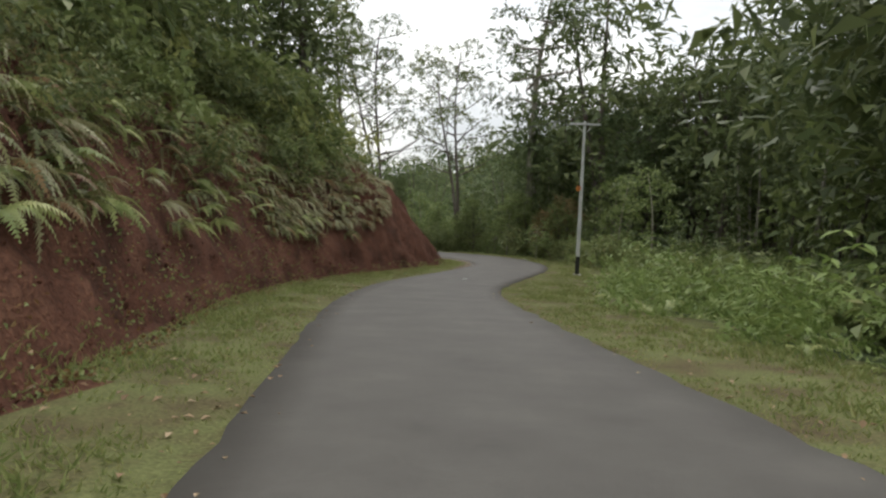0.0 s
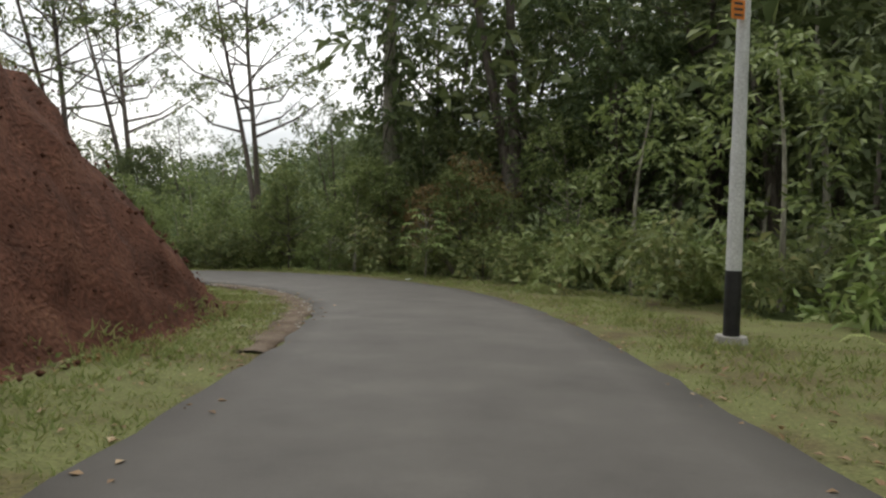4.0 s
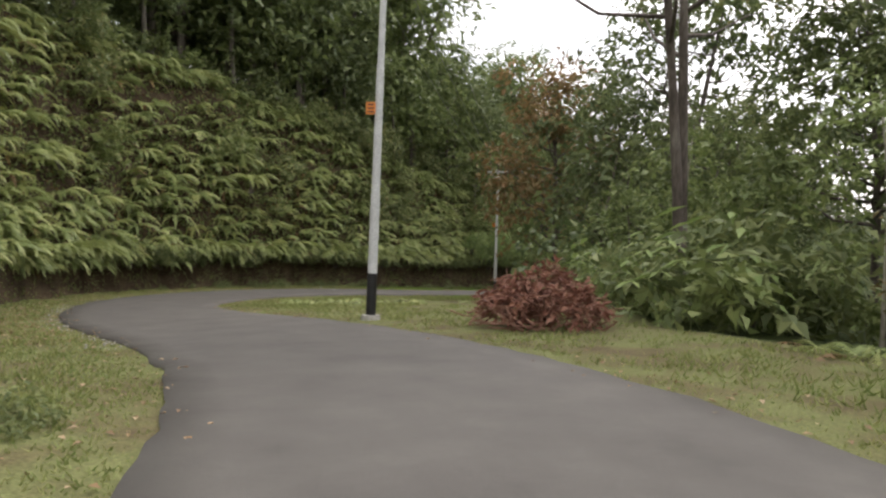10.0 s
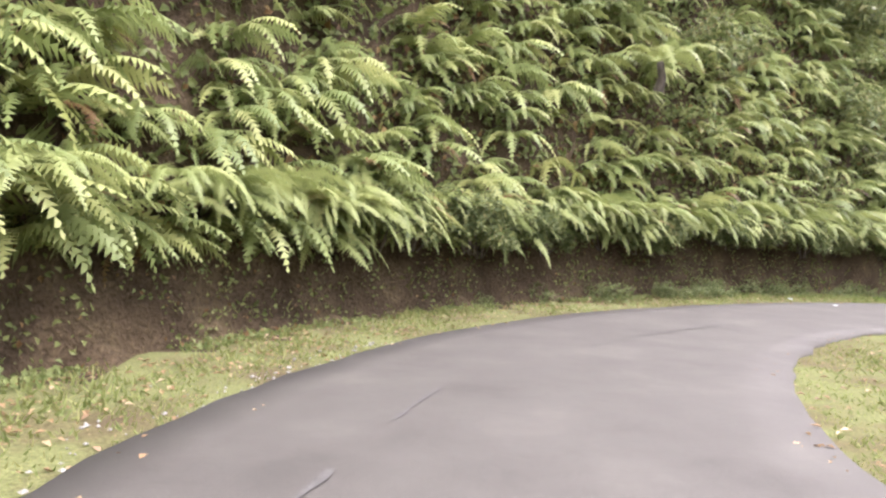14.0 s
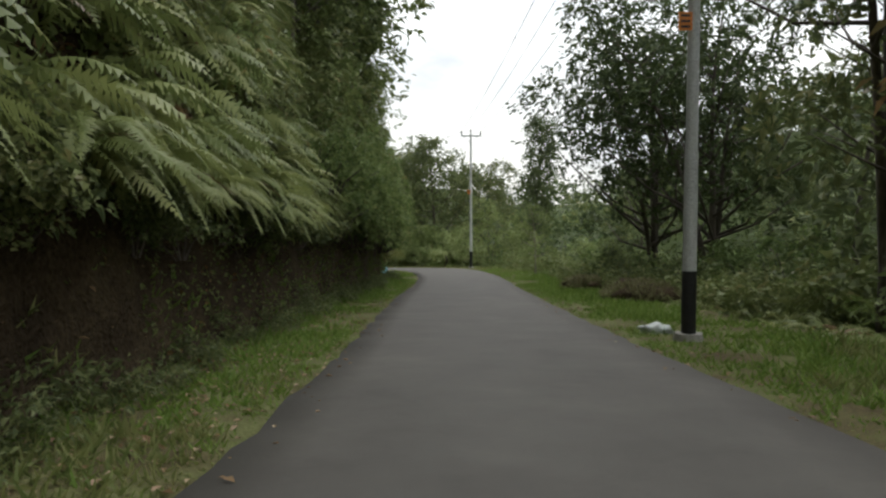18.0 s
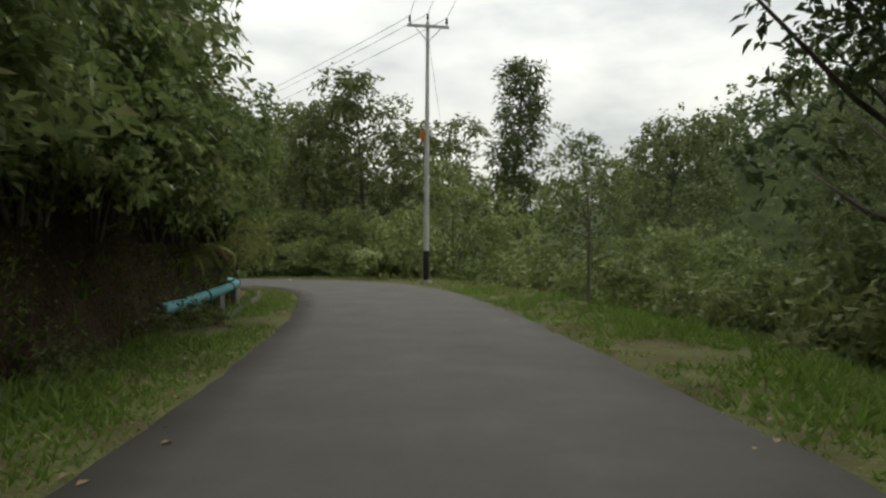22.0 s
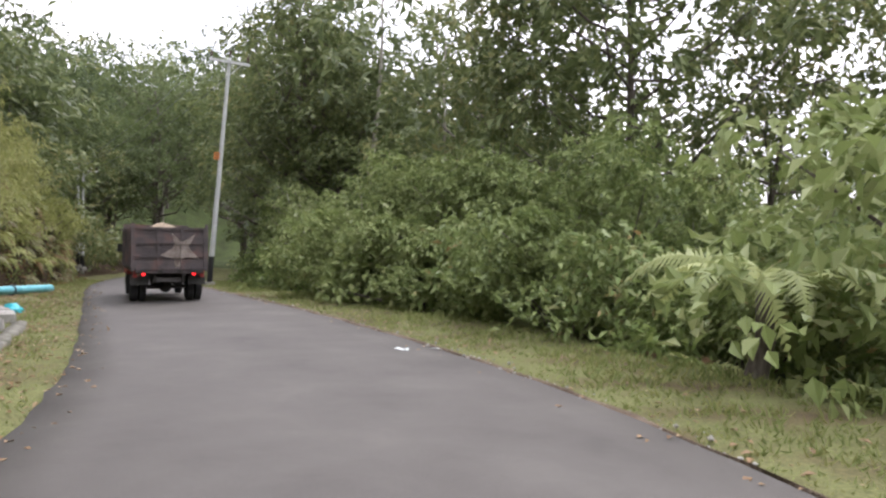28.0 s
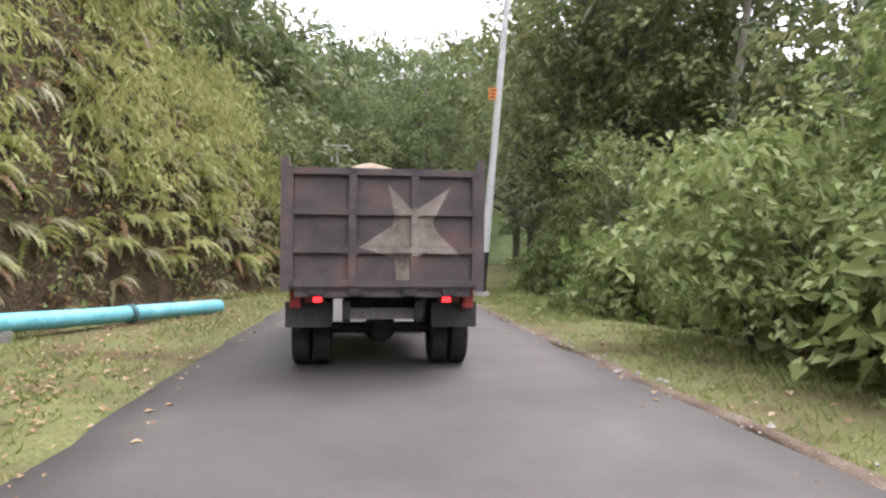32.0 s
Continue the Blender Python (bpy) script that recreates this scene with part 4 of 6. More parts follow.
for kind, a, b, u0, u1, n, lo, hi, seed in (("grand2", 99, 142, 6, 12, 12, 0.75, 1.0, 46), ("grand2", 112, 131, 6, 10, 5, 1.1, 1.3, 52), ("grand2", 140, 172, 4.5, 10, 8, 0.75, 0.95, 51), ("grand2", 136, 154, 6, 9, 5, 1.0, 1.2, 152), ("grand2", 184, 216, 7, 18, 9, 0.7, 0.9, 49), ("grand2", 200, 230, 5, 14, 7, 0.8, 1.05, 53), ("grand2", 198, 214, 6.5, 10, 2, 0.8, 1.0, 153), ("dense2", 136, 167, 1.3, 3.0, 11, 0.7, 1.0, 47), ("dense2", 168, 173, 2.4, 3.4, 2, 0.7, 0.9, 147), ("dense", 138, 165, 1.6, 3.5, 7, 0.7, 0.95, 48)):
    for s, u, x, y, z, h in zip(*on_bank_spots(a, b, u0, u1, n, seed)):
        plant(kind, x, y, rng.uniform(lo, hi))


# ---- undergrowth and trees on the valley side ----
def right_spots(s_from, s_to, e_from, e_to, count, seed):
    r = np.random.default_rng(seed)
    s = r.uniform(s_from, s_to, count)
    e = r.uniform(e_from, e_to, count)
    x, y = place(s, np.interp(s, line_s, line_w) / 2 + np.interp(s, RIGHT[:, 0], RIGHT[:, 1]) + e)
    ok = abs(beside(x, y)[1]) > np.interp(s, line_s, line_w) / 2 + 1.5
    return s[ok], e[ok], x[ok], y[ok]


for kind, a, b, e0, e1, n, lo, hi, seed in (
        ("bush4", 2, 46, 0.3, 5, 30, 0.8, 1.3, 30), ("palmate", 2, 48, 0.6, 7, 30, 0.6, 1.0, 41), ("bush1", 0, 50, 2, 14, 45, 0.9, 1.5, 31), ("bush2", 0, 50, 5, 16, 30, 1.0, 1.6, 32),
        ("bush1", 48, 92, 0.5, 7, 60, 0.8, 1.4, 33), ("bush2", 48, 96, 0.6, 9, 70, 0.8, 1.5, 34), ("bush3", 50, 100, 1, 8, 26, 0.7, 1.2, 35), ("palmate", 54, 100, 0.8, 4, 10, 0.7, 1.2, 42),
        ("bush1", 100, 160, 3.5, 12, 45, 0.7, 1.2, 36), ("bush2", 125, 170, 3.5, 14, 40, 0.8, 1.3, 37), ("bush1", 138, 182, 5, 20, 70, 0.9, 1.5, 96), ("bush2", 138, 182, 5, 24, 60, 1.0, 1.6, 97), ("bush4", 132, 165, 2.0, 8, 14, 0.6, 1.0, 43), ("bush1", 145, 172, 1.5, 6, 26, 0.6, 1.0, 87), ("bush2", 145, 172, 2.5, 7, 20, 0.7, 1.1, 88),
        ("bush1", 165, 232, 1, 11, 80, 0.8, 1.3, 38), ("bush4", 160, 225, 1, 9, 34, 0.8, 1.2, 39), ("bush3", 186, 228, 1.0, 7, 34, 0.9, 1.2, 40), ("bush1", 186, 228, 1.0, 6, 24, 0.9, 1.4, 86), ("bush4", 188, 226, 1.2, 5, 16, 1.0, 1.5, 89)):
    for s, e, x, y in zip(*right_spots(a, b, e0, e1, n, seed)):
        plant(kind, x, y, rng.uniform(lo, hi))
for kind, a, b, e0, e1, n, lo, hi, seed in (
        ("dense", 0, 56, 12, 36, 22, 0.7, 1.1, 50), ("dense2", 0, 56, 9, 30, 20, 0.6, 1.0, 61), ("tall", 10, 58, 10, 32, 16, 0.8, 1.1, 51), ("dense", 50, 66, 7, 22, 8, 0.55, 0.8, 52), ("tall", 50, 66, 6, 20, 8, 0.6, 0.8, 60),
        ("young", 48, 96, 1.5, 8, 14, 0.7, 1.1, 53), ("sapling", 60, 84, 1.5, 5, 13, 0.6, 1.15, 81), ("rusty", 54, 92, 1.5, 6, 4, 0.3, 0.5, 103), ("young", 52, 90, 1.0, 4, 10, 0.5, 0.9, 104), ("grand", 15, 62, 10, 28, 16, 0.85, 1.15, 82), ("dark", 14, 60, 11, 24, 6, 1.1, 1.4, 83), ("grand", 18, 64, 9, 24, 12, 1.2, 1.5, 182), ("dense", 62, 100, 10, 24, 12, 0.7, 1.0, 84), ("dense", 120, 165, 8, 20, 10, 0.7, 1.0, 85), ("open", 70, 98, 9, 26, 8, 0.7, 0.95, 54), ("sapling", 72, 100, 7, 18, 8, 0.8, 1.2, 55), ("dense", 128, 152, 9, 22, 6, 0.4, 0.6, 56),
        ("young", 165, 200, 3, 10, 14, 0.4, 0.6, 57), ("young", 200, 226, 1.8, 6, 20, 0.45, 0.75, 62), ("dense", 222, 262, 3, 26, 20, 0.8, 1.1, 58), ("dense2", 215, 262, 3, 22, 18, 0.8, 1.1, 63), ("tall", 215, 262, 5, 28, 14, 0.9, 1.15, 59)):
    for s, e, x, y in zip(*right_spots(a, b, e0, e1, n, seed)):
        plant(kind, x, y, rng.uniform(lo, hi))
for a, b, e0, e1, n, seed in ((50, 96, 0.2, 3, 40, 71), (0, 48, 0.4, 5, 80, 72), (186, 226, 0.3, 3, 30, 73), (130, 186, 0.6, 5, 40, 74), (138, 150, 0.5, 3.5, 44, 174)):
    for s, e, x, y in zip(*right_spots(a, b, e0, e1, n, seed)):
        set_fern(x, y, ground_at(x, y), rng.uniform(0.7, 1.5), rng.uniform(0, 6.28))

for s, e, x, y in zip(*right_spots(192, 214, 1.7, 4.2, 18, 160)):
    plant("dome", x, y, rng.uniform(0.5, 0.65) if s < 193 else rng.uniform(0.8, 1.1), first=True)
for s, e, x, y in zip(*right_spots(148, 186, 2.6, 10, 30, 161)):
    plant(("dome", "bush2", "bush3")[int(s * 7) % 3], x, y, rng.uniform(0.45, 0.75) if int(s * 7) % 3 == 0 else rng.uniform(1.1, 1.7), first=True)
r_end = np.random.default_rng(98)
for k in range(64):
    x, y = r_end.uniform(-190, -126), r_end.uniform(146, 215)
    s, d, hw, _ = beside(x, y)
    if abs(d[0]) > 5.5:
        plant(("grand", "tall", "round", "dense")[k % 4], x, y, r_end.uniform(0.7, 1.0))
# single plants that stand out
for kind, x, y, sc, turn in (("open", -6.1, 75.4, 1.55, 0.6), ("open", -27, 103, 2.5, 2.0), ("open", -20.1, 98.4, 2.2, 1.0), ("open", -28.6, 84.5, 1.35, 3.0), ("grand", 5.0, 76.0, 0.95, 0.3), ("grand", 10.0, 72.0, 1.0, 1.7), ("grand", 14.0, 67.0, 0.95, 3.1), ("grand", 17.5, 61.5, 0.9, 4.4), ("dark", 12.5, 62.0, 1.0, 5.0), ("rusty", -50.0, 98.5, 1.35, 0.9), ("grand", -36.0, 93.5, 0.6, 2.2), ("grand", -38.0, 100.0, 0.65, 0.2), ("grand", -112.5, 168.0, 0.95, 0.4), ("grand", -117.5, 172.5, 1.0, 1.9), ("round", -107.5, 166.0, 0.95, 3.3), ("grand", -123.5, 178.0, 1.1, 5.0), ("grand", -131.5, 160.0, 0.66, 0.9), ("dark", -136.5, 163.5, 0.95, 2.7), ("grand", -142.5, 169.5, 0.72, 4.1), ("dark", -148.0, 175.5, 1.0, 1.1), ("grand", -134.5, 183.0, 1.0, 3.6), ("grand", -145.5, 190.5, 1.1, 5.7), ("dark", -153.0, 184.0, 1.4, 0.2), ("round", -51.5, 104.0, 0.9, 2.9), ("grand", -42.0, 99.0, 1.05, 1.2), ("open", -49.0, 101.0, 1.1, 0.8), ("open", -53.0, 107.0, 1.2, 2.2), ("open", -44.0, 97.5, 0.95, 4.0), ("round", -27.3, 93.0, 0.95, 0.5), ("round", -34.0, 97.0, 0.8, 2.5), ("round", -17.0, 88.0, 0.75, 1.5), ("dense", -41.0, 103.0, 1.2, 0.4), ("dense", -47.0, 109.0, 1.1, 1.4),
                             ("dark", -60.8, 127.5, 1.1, 2.6), ("dark", -57.6, 121.5, 1.1, 2.1), ("open", -52.5, 110.0, 0.85, 4.0), ("layered", 1.9, 70.2, 1.1, 0.3),
                             ("round", -88.5, 160.2, 1.15, 1.0), ("round", -95.0, 162.5, 1.1, 3.0), ("round", -66.8, 172.9, 1.15, 2.0), ("round", -85.0, 164.5, 1.02, 2.6), ("grand", -110.6, 167.0, 0.8, 0.7), ("young", -68.9, 132.0, 0.7, 0.3), ("round", -52.0, 180.0, 1.0, 4.0),
                             ("young", 9.8, 61.5, 1.2, 0.0), ("feathery", -79.8, 171.8, 1.3, 0.0), ("dome", -78.0, 149.0, 1.4, 0.0), ("palmate", 2.7, 59.4, 1.15, 0.3), ("layered", 14.0, 86.0, 0.8, 2.0)):
    plant(kind, x, y, sc, turn, first=True)
# ferns inside the bend, two in three with shade painted into their green
for s, e, x, y in zip(*right_spots(101, 112, -2.6, 2.4, 110, 75)):
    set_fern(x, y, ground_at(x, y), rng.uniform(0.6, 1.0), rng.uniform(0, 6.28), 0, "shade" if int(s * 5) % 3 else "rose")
for k in range(12):
    x, y = -21.9 + r_end.normal() * 0.5, 66.9 + r_end.normal() * 0.45
    # leaf colour darkened to stand for shade here too
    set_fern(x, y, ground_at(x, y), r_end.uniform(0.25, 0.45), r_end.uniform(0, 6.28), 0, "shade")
    plant("bush2", x + 0.2, y, r_end.uniform(0.14, 0.24))
set_fern(6.5, 58.4, ground_at(6.5, 58.4) + 0.2, 1.7, 0.5, 0, "big")


def vine_column(x, y, height, radius, seed):
    """Climbers wrapped round a trunk: winding stems and tiers of leaves."""
    r = np.random.default_rng(seed)
    ob = thing("climbing_vine", "thick leafy climber wrapped round a tall trunk", "vine", m=Matrix.Translation((x, y, ground_at(x, y))))
    for k in range(3):
        z = np.linspace(-0.1, height, 14)
        a = z * 0.5 + k * 2.1
        v, f = tube(np.stack([np.cos(a) * 0.6, np.sin(a) * 0.6, z], 1), np.full(14, 0.05), 5)
        part("stem", mesh_of("stem", v, f, BARK, True), None, ob)
    z = np.linspace(0.8, height, 16)
    for k in range(4):
        zz = z[k * 4:k * 4 + 4]
        v, f = foliage(seed * 7 + k, np.stack([r.normal(size=4) * 0.2, r.normal(size=4) * 0.2, zz], 1), radius * r.uniform(0.7, 1.25, 4), 900, 0.36, 1.2, 0.5, 0.9)
        part("foliage", mesh_of("foliage", v, f, GREEN_D), None, ob)


vine_column(1.9, 70.2, 15.5, 2.1, 5)
vine_column(5.6, 74.0, 12.0, 1.2, 6)


def tree_fern(s, d, height, spread, seed, z=None):
    r = np.random.default_rng(seed)
    x, y = place(s, d)
    ob = thing("tree_fern", "tree fern with a crown of long feathery fronds", "tree fern", "tree ferns", Matrix.Translation((x, y, ground_at(x, y) - 0.1 if z is None else z)))
    v, f = tube([(0, 0, 0), (0.1, 0.05, height * 0.5), (0.05, 0, height)], [0.16, 0.12, 0.1], 8)
    part("trunk", mesh_of("trunk", v, f, BARK, True), None, ob)
    for i in range(12):
        v, f = frond(r, spread * r.uniform(0.85, 1.1), 0.7, 0.42 + 0.25 * (i % 2), i * 2 * np.pi / 12 + r.uniform(-0.1, 0.1), 30, 0.24)
        part("frond", mesh_of("frond", v + [0.05, 0, height], f, GREEN_A), None, ob)


tree_fern(175.5, -5.6, 2.2, 2.2, 1)
tree_fern(122.4, -4.2, 0.8, 1.9, 2, -3.8)
tree_fern(160.0, -6.6, 1.5, 2.0, 3)
tree_fern(112.0, -6.0, 0.8, 1.7, 4)
tree_fern(22.0, -11.0, 2.6, 2.0, 5)
bs, bd, _, _ = beside(-82.2, 146.6)
tree_fern(float(bs[0]), float(bd[0]) + 0.8, 1.25, 2.0, 6)


def arrays(me):
    me.calc_loop_triangles()
    v = np.empty(len(me.vertices) * 3)
    me.vertices.foreach_get("co", v)
    t = np.empty(len(me.loop_triangles) * 3, int)
    me.loop_triangles.foreach_get("vertices", t)
    mi = np.empty(len(me.loop_triangles), int)
    me.loop_triangles.foreach_get("material_index", mi)
    return v.reshape(-1, 3), t.reshape(-1, 3), mi


def joined(name, items, label, category, thin=True):
    """Many plants as one mesh; items are meshes and poses. thin: fewer, larger leaves."""
    mats, cache, V, T, M, n = [], {}, [], [], [], 0
    for me, m in items:
        if me.name not in cache:
            v, t, mi = arrays(me)
            n_leaf = 6 if len(me.polygons) and len(me.polygons[0].vertices) == 4 else 4
            if me.name.startswith(("foliage", "crown")):
                # plants further back: fewer and simpler leaves, each somewhat larger
                grow = (1.75 if thin else 1.35) if n_leaf == 4 else 1.6
                q = v.reshape(-1, n_leaf, 3)
                v = (q[:, :1] + (q - q[:, :1]) * grow).reshape(-1, 3)
                which = t[:, 0] // n_leaf
                if n_leaf == 4:
                    keep = (which % 5 < (2 if thin else 3)) & ((np.arange(len(t)) < len(t) // 2) == (which % 2 == 0))
                else:
                    keep = which % 3 == 0
                t, mi = t[keep], mi[keep]
                ids, inv = np.unique(t, return_inverse=True)
                v, t = v[ids], inv.reshape(-1, 3)
            if me.name in TRUNK_ONLY:
                keep = t.max(1) < TRUNK_ONLY[me.name]
                v, t, mi = v[:TRUNK_ONLY[me.name]], t[keep], mi[keep]
            cache[me.name] = (v, t, mi)
        v, t, mi = cache[me.name]
        slots = []
        for mt in me.materials:
            if mt not in mats:
                mats.append(mt)
            slots.append(mats.index(mt))
        R3 = np.array(m.to_3x3())
        V.append(v @ R3.T + np.array(m.translation))
        T.append(t + n)
        M.append(np.array(slots)[mi])
        n += len(v)
    V, T, M = np.concatenate(V), np.concatenate(T), np.concatenate(M)
    me = bpy.data.meshes.new(name)
    me.vertices.add(len(V))
    me.vertices.foreach_set("co", V.ravel())
    me.loops.add(T.size)
    me.loops.foreach_set("vertex_index", T.ravel())
    me.polygons.add(len(T))
    me.polygons.foreach_set("loop_start", np.arange(0, T.size, 3))
    me.polygons.foreach_set("loop_total", np.full(len(T), 3))
    for mt in mats:
        me.materials.append(mt)
    me.polygons.foreach_set("material_index", M)
    me.update(calc_edges=True)
    tagged(new(name, me), label, category, kind="stuff")


KEEP = 230
used, rest_tree, rest_shrub, near_shrub, rest_fern = set(), [], [], [], []
for cls, rest in (("tree", rest_tree), ("shrub", rest_shrub)):
    for i, (near, kind, m, label) in enumerate(sorted(QUEUE[cls], key=lambda q: q[0])):
        if i < (KEEP if cls == "shrub" else 80) or kind not in used:
            ob = STOCK[kind] if kind not in used else copy_thing(STOCK[kind], m)
            ob.matrix_world = m
            used.add(kind)
            if label:
                ob["label"] = label
        else:
            for ch in STOCK[kind].children:
                if cls == "tree" or ch.name.startswith("foliage"):
                    (near_shrub if cls == "shrub" and near < 5.0 else rest).append((ch.data, m))
for i, (near, (kind, k), m, label) in enumerate(sorted(QUEUE["fern"], key=lambda q: q[0])):
    src = FERNS[kind][k]
    if i < KEEP or (kind, k) not in used:
        ob = src if (kind, k) not in used else copy_thing(src, m)
        ob.matrix_world = m
        used.add((kind, k))
    else:
        rest_fern += [(ch.data if near < 2.5 else COARSE[ch.data.name], m) for j, ch in enumerate(src.children) if j % 2 == 0 or (near < 4.2 and j % 4 != 1)]
if rest_tree:
    joined("forest_trees", rest_tree, "mixed green forest behind the roadside", "forest")
joined("roadside_growth", near_shrub, "tangled green bushes and weeds beside the road", "undergrowth", False)
joined("undergrowth", rest_shrub, "dense green undergrowth behind the roadside shrubs", "undergrowth")
joined("fern_cover", rest_fern, "ferns covering the upper banks", "ferns")


# ---- creepers and small weeds on the banks ----
def bank_cover():
    r = np.random.default_rng(31)
    out, M = [], []
    for a, b, n, u1, leaf in ((97, 176, 26000, 0.7, 0.085), (97, 178, 64000, 3.0, 0.2), (-4, 46, 40000, 7, 0.075), (176, 226, 40000, 3.1, 0.13)):
        s = r.uniform(a, b, n)
        u = 0.32 + u1 * r.uniform(0, 1, n) if u1 == 3.0 else u1 * r.uniform(0, 1, n) ** 1.6 - 0.35
        w = np.interp(s, line_s, line_w) / 2 + np.interp(s, LEFT[:, 0], LEFT[:, 1])
        x, y = place(s, -(w + u))
        pat = np.array([noise.noise(Vector((p * 0.45, q * 0.45, 11))) + 0.5 * noise.noise(Vector((p * 1.5, q * 1.5, 3))) for p, q in zip(x, y)])
        k = pat > np.where(u > 0.33, -0.75, -0.2) if a > 50 else pat > -0.2
        if a < 50:
            k &= ~((s > 30) & (u > 0.1)) & ((u > 1.1) | (r.random(n) < 0.4))
        x, y, s = x[k], y[k], s[k]
        m = len(x)
        h = np.interp(s, line_s, line_h)
        outw = np.stack([np.cos(h), np.sin(h), np.full(m, 0.5)], 1)
        base = np.stack([x, y, ground(x, y)], 1) + outw * r.uniform(0.0, 0.15, (m, 1))
        L = leaf * r.uniform(0.5, 1.3, m)
        dry = r.random(m) < (0.4 if a < 50 or a > 170 else 0.1)
        M.append(np.r_[dry, dry])
        out.append(leaf_quads(base, r.normal(size=(m, 3)) + [0, 0, -0.3], outw + r.normal(size=(m, 3)) * 0.5, L, L * 0.7))
    n, V, F = 0, [], []
    for v, f in out:
        V.append(v)
        F.append(f + n)
        n += len(v)
    me = mesh_of("bank_creepers", np.concatenate(V).tolist(), np.concatenate(F).tolist(), [GREEN_C, RUST])
    me.polygons.foreach_set("material_index", np.concatenate(M).astype(int))
    return me


tagged(new("bank_creepers", bank_cover()), "small creeping weeds and moss on the earth banks", "creepers", kind="stuff")

# ---- loose clods and stones on the red cutting ----
def soil_clods():
    r = np.random.default_rng(57)
    n = 3200
    s, u = r.uniform(-3, 50, n), np.clip(r.uniform(-0.15, 1, n) ** 1.0 * 3.6, -0.2, 4)
    x, y = place(s, -(np.interp(s, line_s, line_w) / 2 + np.interp(s, LEFT[:, 0], LEFT[:, 1]) + u))
    z = ground(x, y)
    size = 0.014 + 0.04 * r.random(n) ** 4
    octa = np.array([(1, 0, 0), (-1, 0, 0), (0, 1, 0), (0, -1, 0), (0, 0, 1), (0, 0, -1)], float)
    tri = np.array([(0, 2, 4), (2, 1, 4), (1, 3, 4), (3, 0, 4), (2, 0, 5), (1, 2, 5), (3, 1, 5), (0, 3, 5)])
    h = np.interp(s, line_s, line_h)
    c = np.stack([x + np.cos(h) * 0.12, y + np.sin(h) * 0.12, z + 0.03], 1)
    v = c[:, None] + (octa[None] * r.uniform(0.6, 1.4, (n, 6, 1)) + r.normal(size=(n, 6, 3)) * 0.2) * size[:, None, None]
    f = (tri[None] + 6 * np.arange(n)[:, None, None]).reshape(-1, 3)
    return mesh_of("soil_clods", v.reshape(-1, 3).tolist(), f.tolist(), SOIL)


tagged(new("soil_clods", soil_clods()), "loose red clods and stones on the earth bank", "clods", kind="stuff")

# ---- distant forest on the slopes ----
def far_woods():
    r = np.random.default_rng(77)
    pts = []
    for hx, hy, sx, sy, h in HILLS:
        k = int(80 + 0.115 * sx * sy)
        rad, an = np.sqrt(r.uniform(0, 1, k)) * 1.45, r.uniform(0, 6.28, k)
        q = np.stack([hx + rad * np.cos(an) * sx, hy + rad * np.sin(an) * sy], 1)
        # the slope that faces the road, and the hilltop
        facing = (q[:, 0] - hx) * (-45 - hx) + (q[:, 1] - hy) * (85 - hy) > 0
        pts.append(q[facing | (rad < 0.3)])
    pts = np.concatenate(pts)
    s, d, hw, z = beside(pts[:, 0], pts[:, 1])
    pts = pts[abs(d) > 26]
    ss, dd = r.uniform(-20, 256, 1000), np.r_[r.uniform(16, 70, 650), r.uniform(-60, -15, 350)]
    wx, wy = place(ss, dd)
    s, d, hw, z = beside(wx, wy)
    pts = np.vstack([pts, np.stack([wx, wy], 1)[abs(d) > 15]])
    pts = np.array([q for q in pts if not cleared(*q)])
    gz = ground(pts[:, 0], pts[:, 1])
    away = abs(beside(pts[:, 0], pts[:, 1])[1])
    V, F, M, n = [], [], [], 0
    for (x, y), z, a in zip(pts, gz, away):
        size = r.uniform(1.5, 2.6) if a < 40 else r.uniform(2.6, 6.0)
        leaf = float(np.clip(0.3 + 0.0065 * a, 0.42, 1.9))
        count = int(np.clip(3.3 * size ** 2 / leaf ** 2, 32, 96))
        c = np.array([x, y, z + size * r.uniform(0.7, 1.5)])
        sub = c + unit(r.normal(size=(5, 3))) * size * np.array([0.6, 0.6, 0.45])
        v, f = foliage(int(r.integers(1 << 30)), np.vstack([sub, c]), np.r_[np.full(5, size * 0.5), size * 0.7], count, leaf, 0.85, 1.15)
        f = f[:len(f) // 2]
        V.append(v)
        F.append(np.asarray(f) + n)
        M.append(np.full(len(f), r.choice(4, p=[0.42, 0.36, 0.16, 0.06])))
        n += len(v)
    me = mesh_of("distant_forest", np.concatenate(V).tolist(), np.concatenate(F).tolist(), [FAR_GREEN, GREEN_D, GREEN_B, GREEN_C])
    me.polygons.foreach_set("material_index", np.concatenate(M))
    return me


tagged(new("distant_forest", far_woods()), "dense green forest covering the far slopes", "forest", kind="stuff")


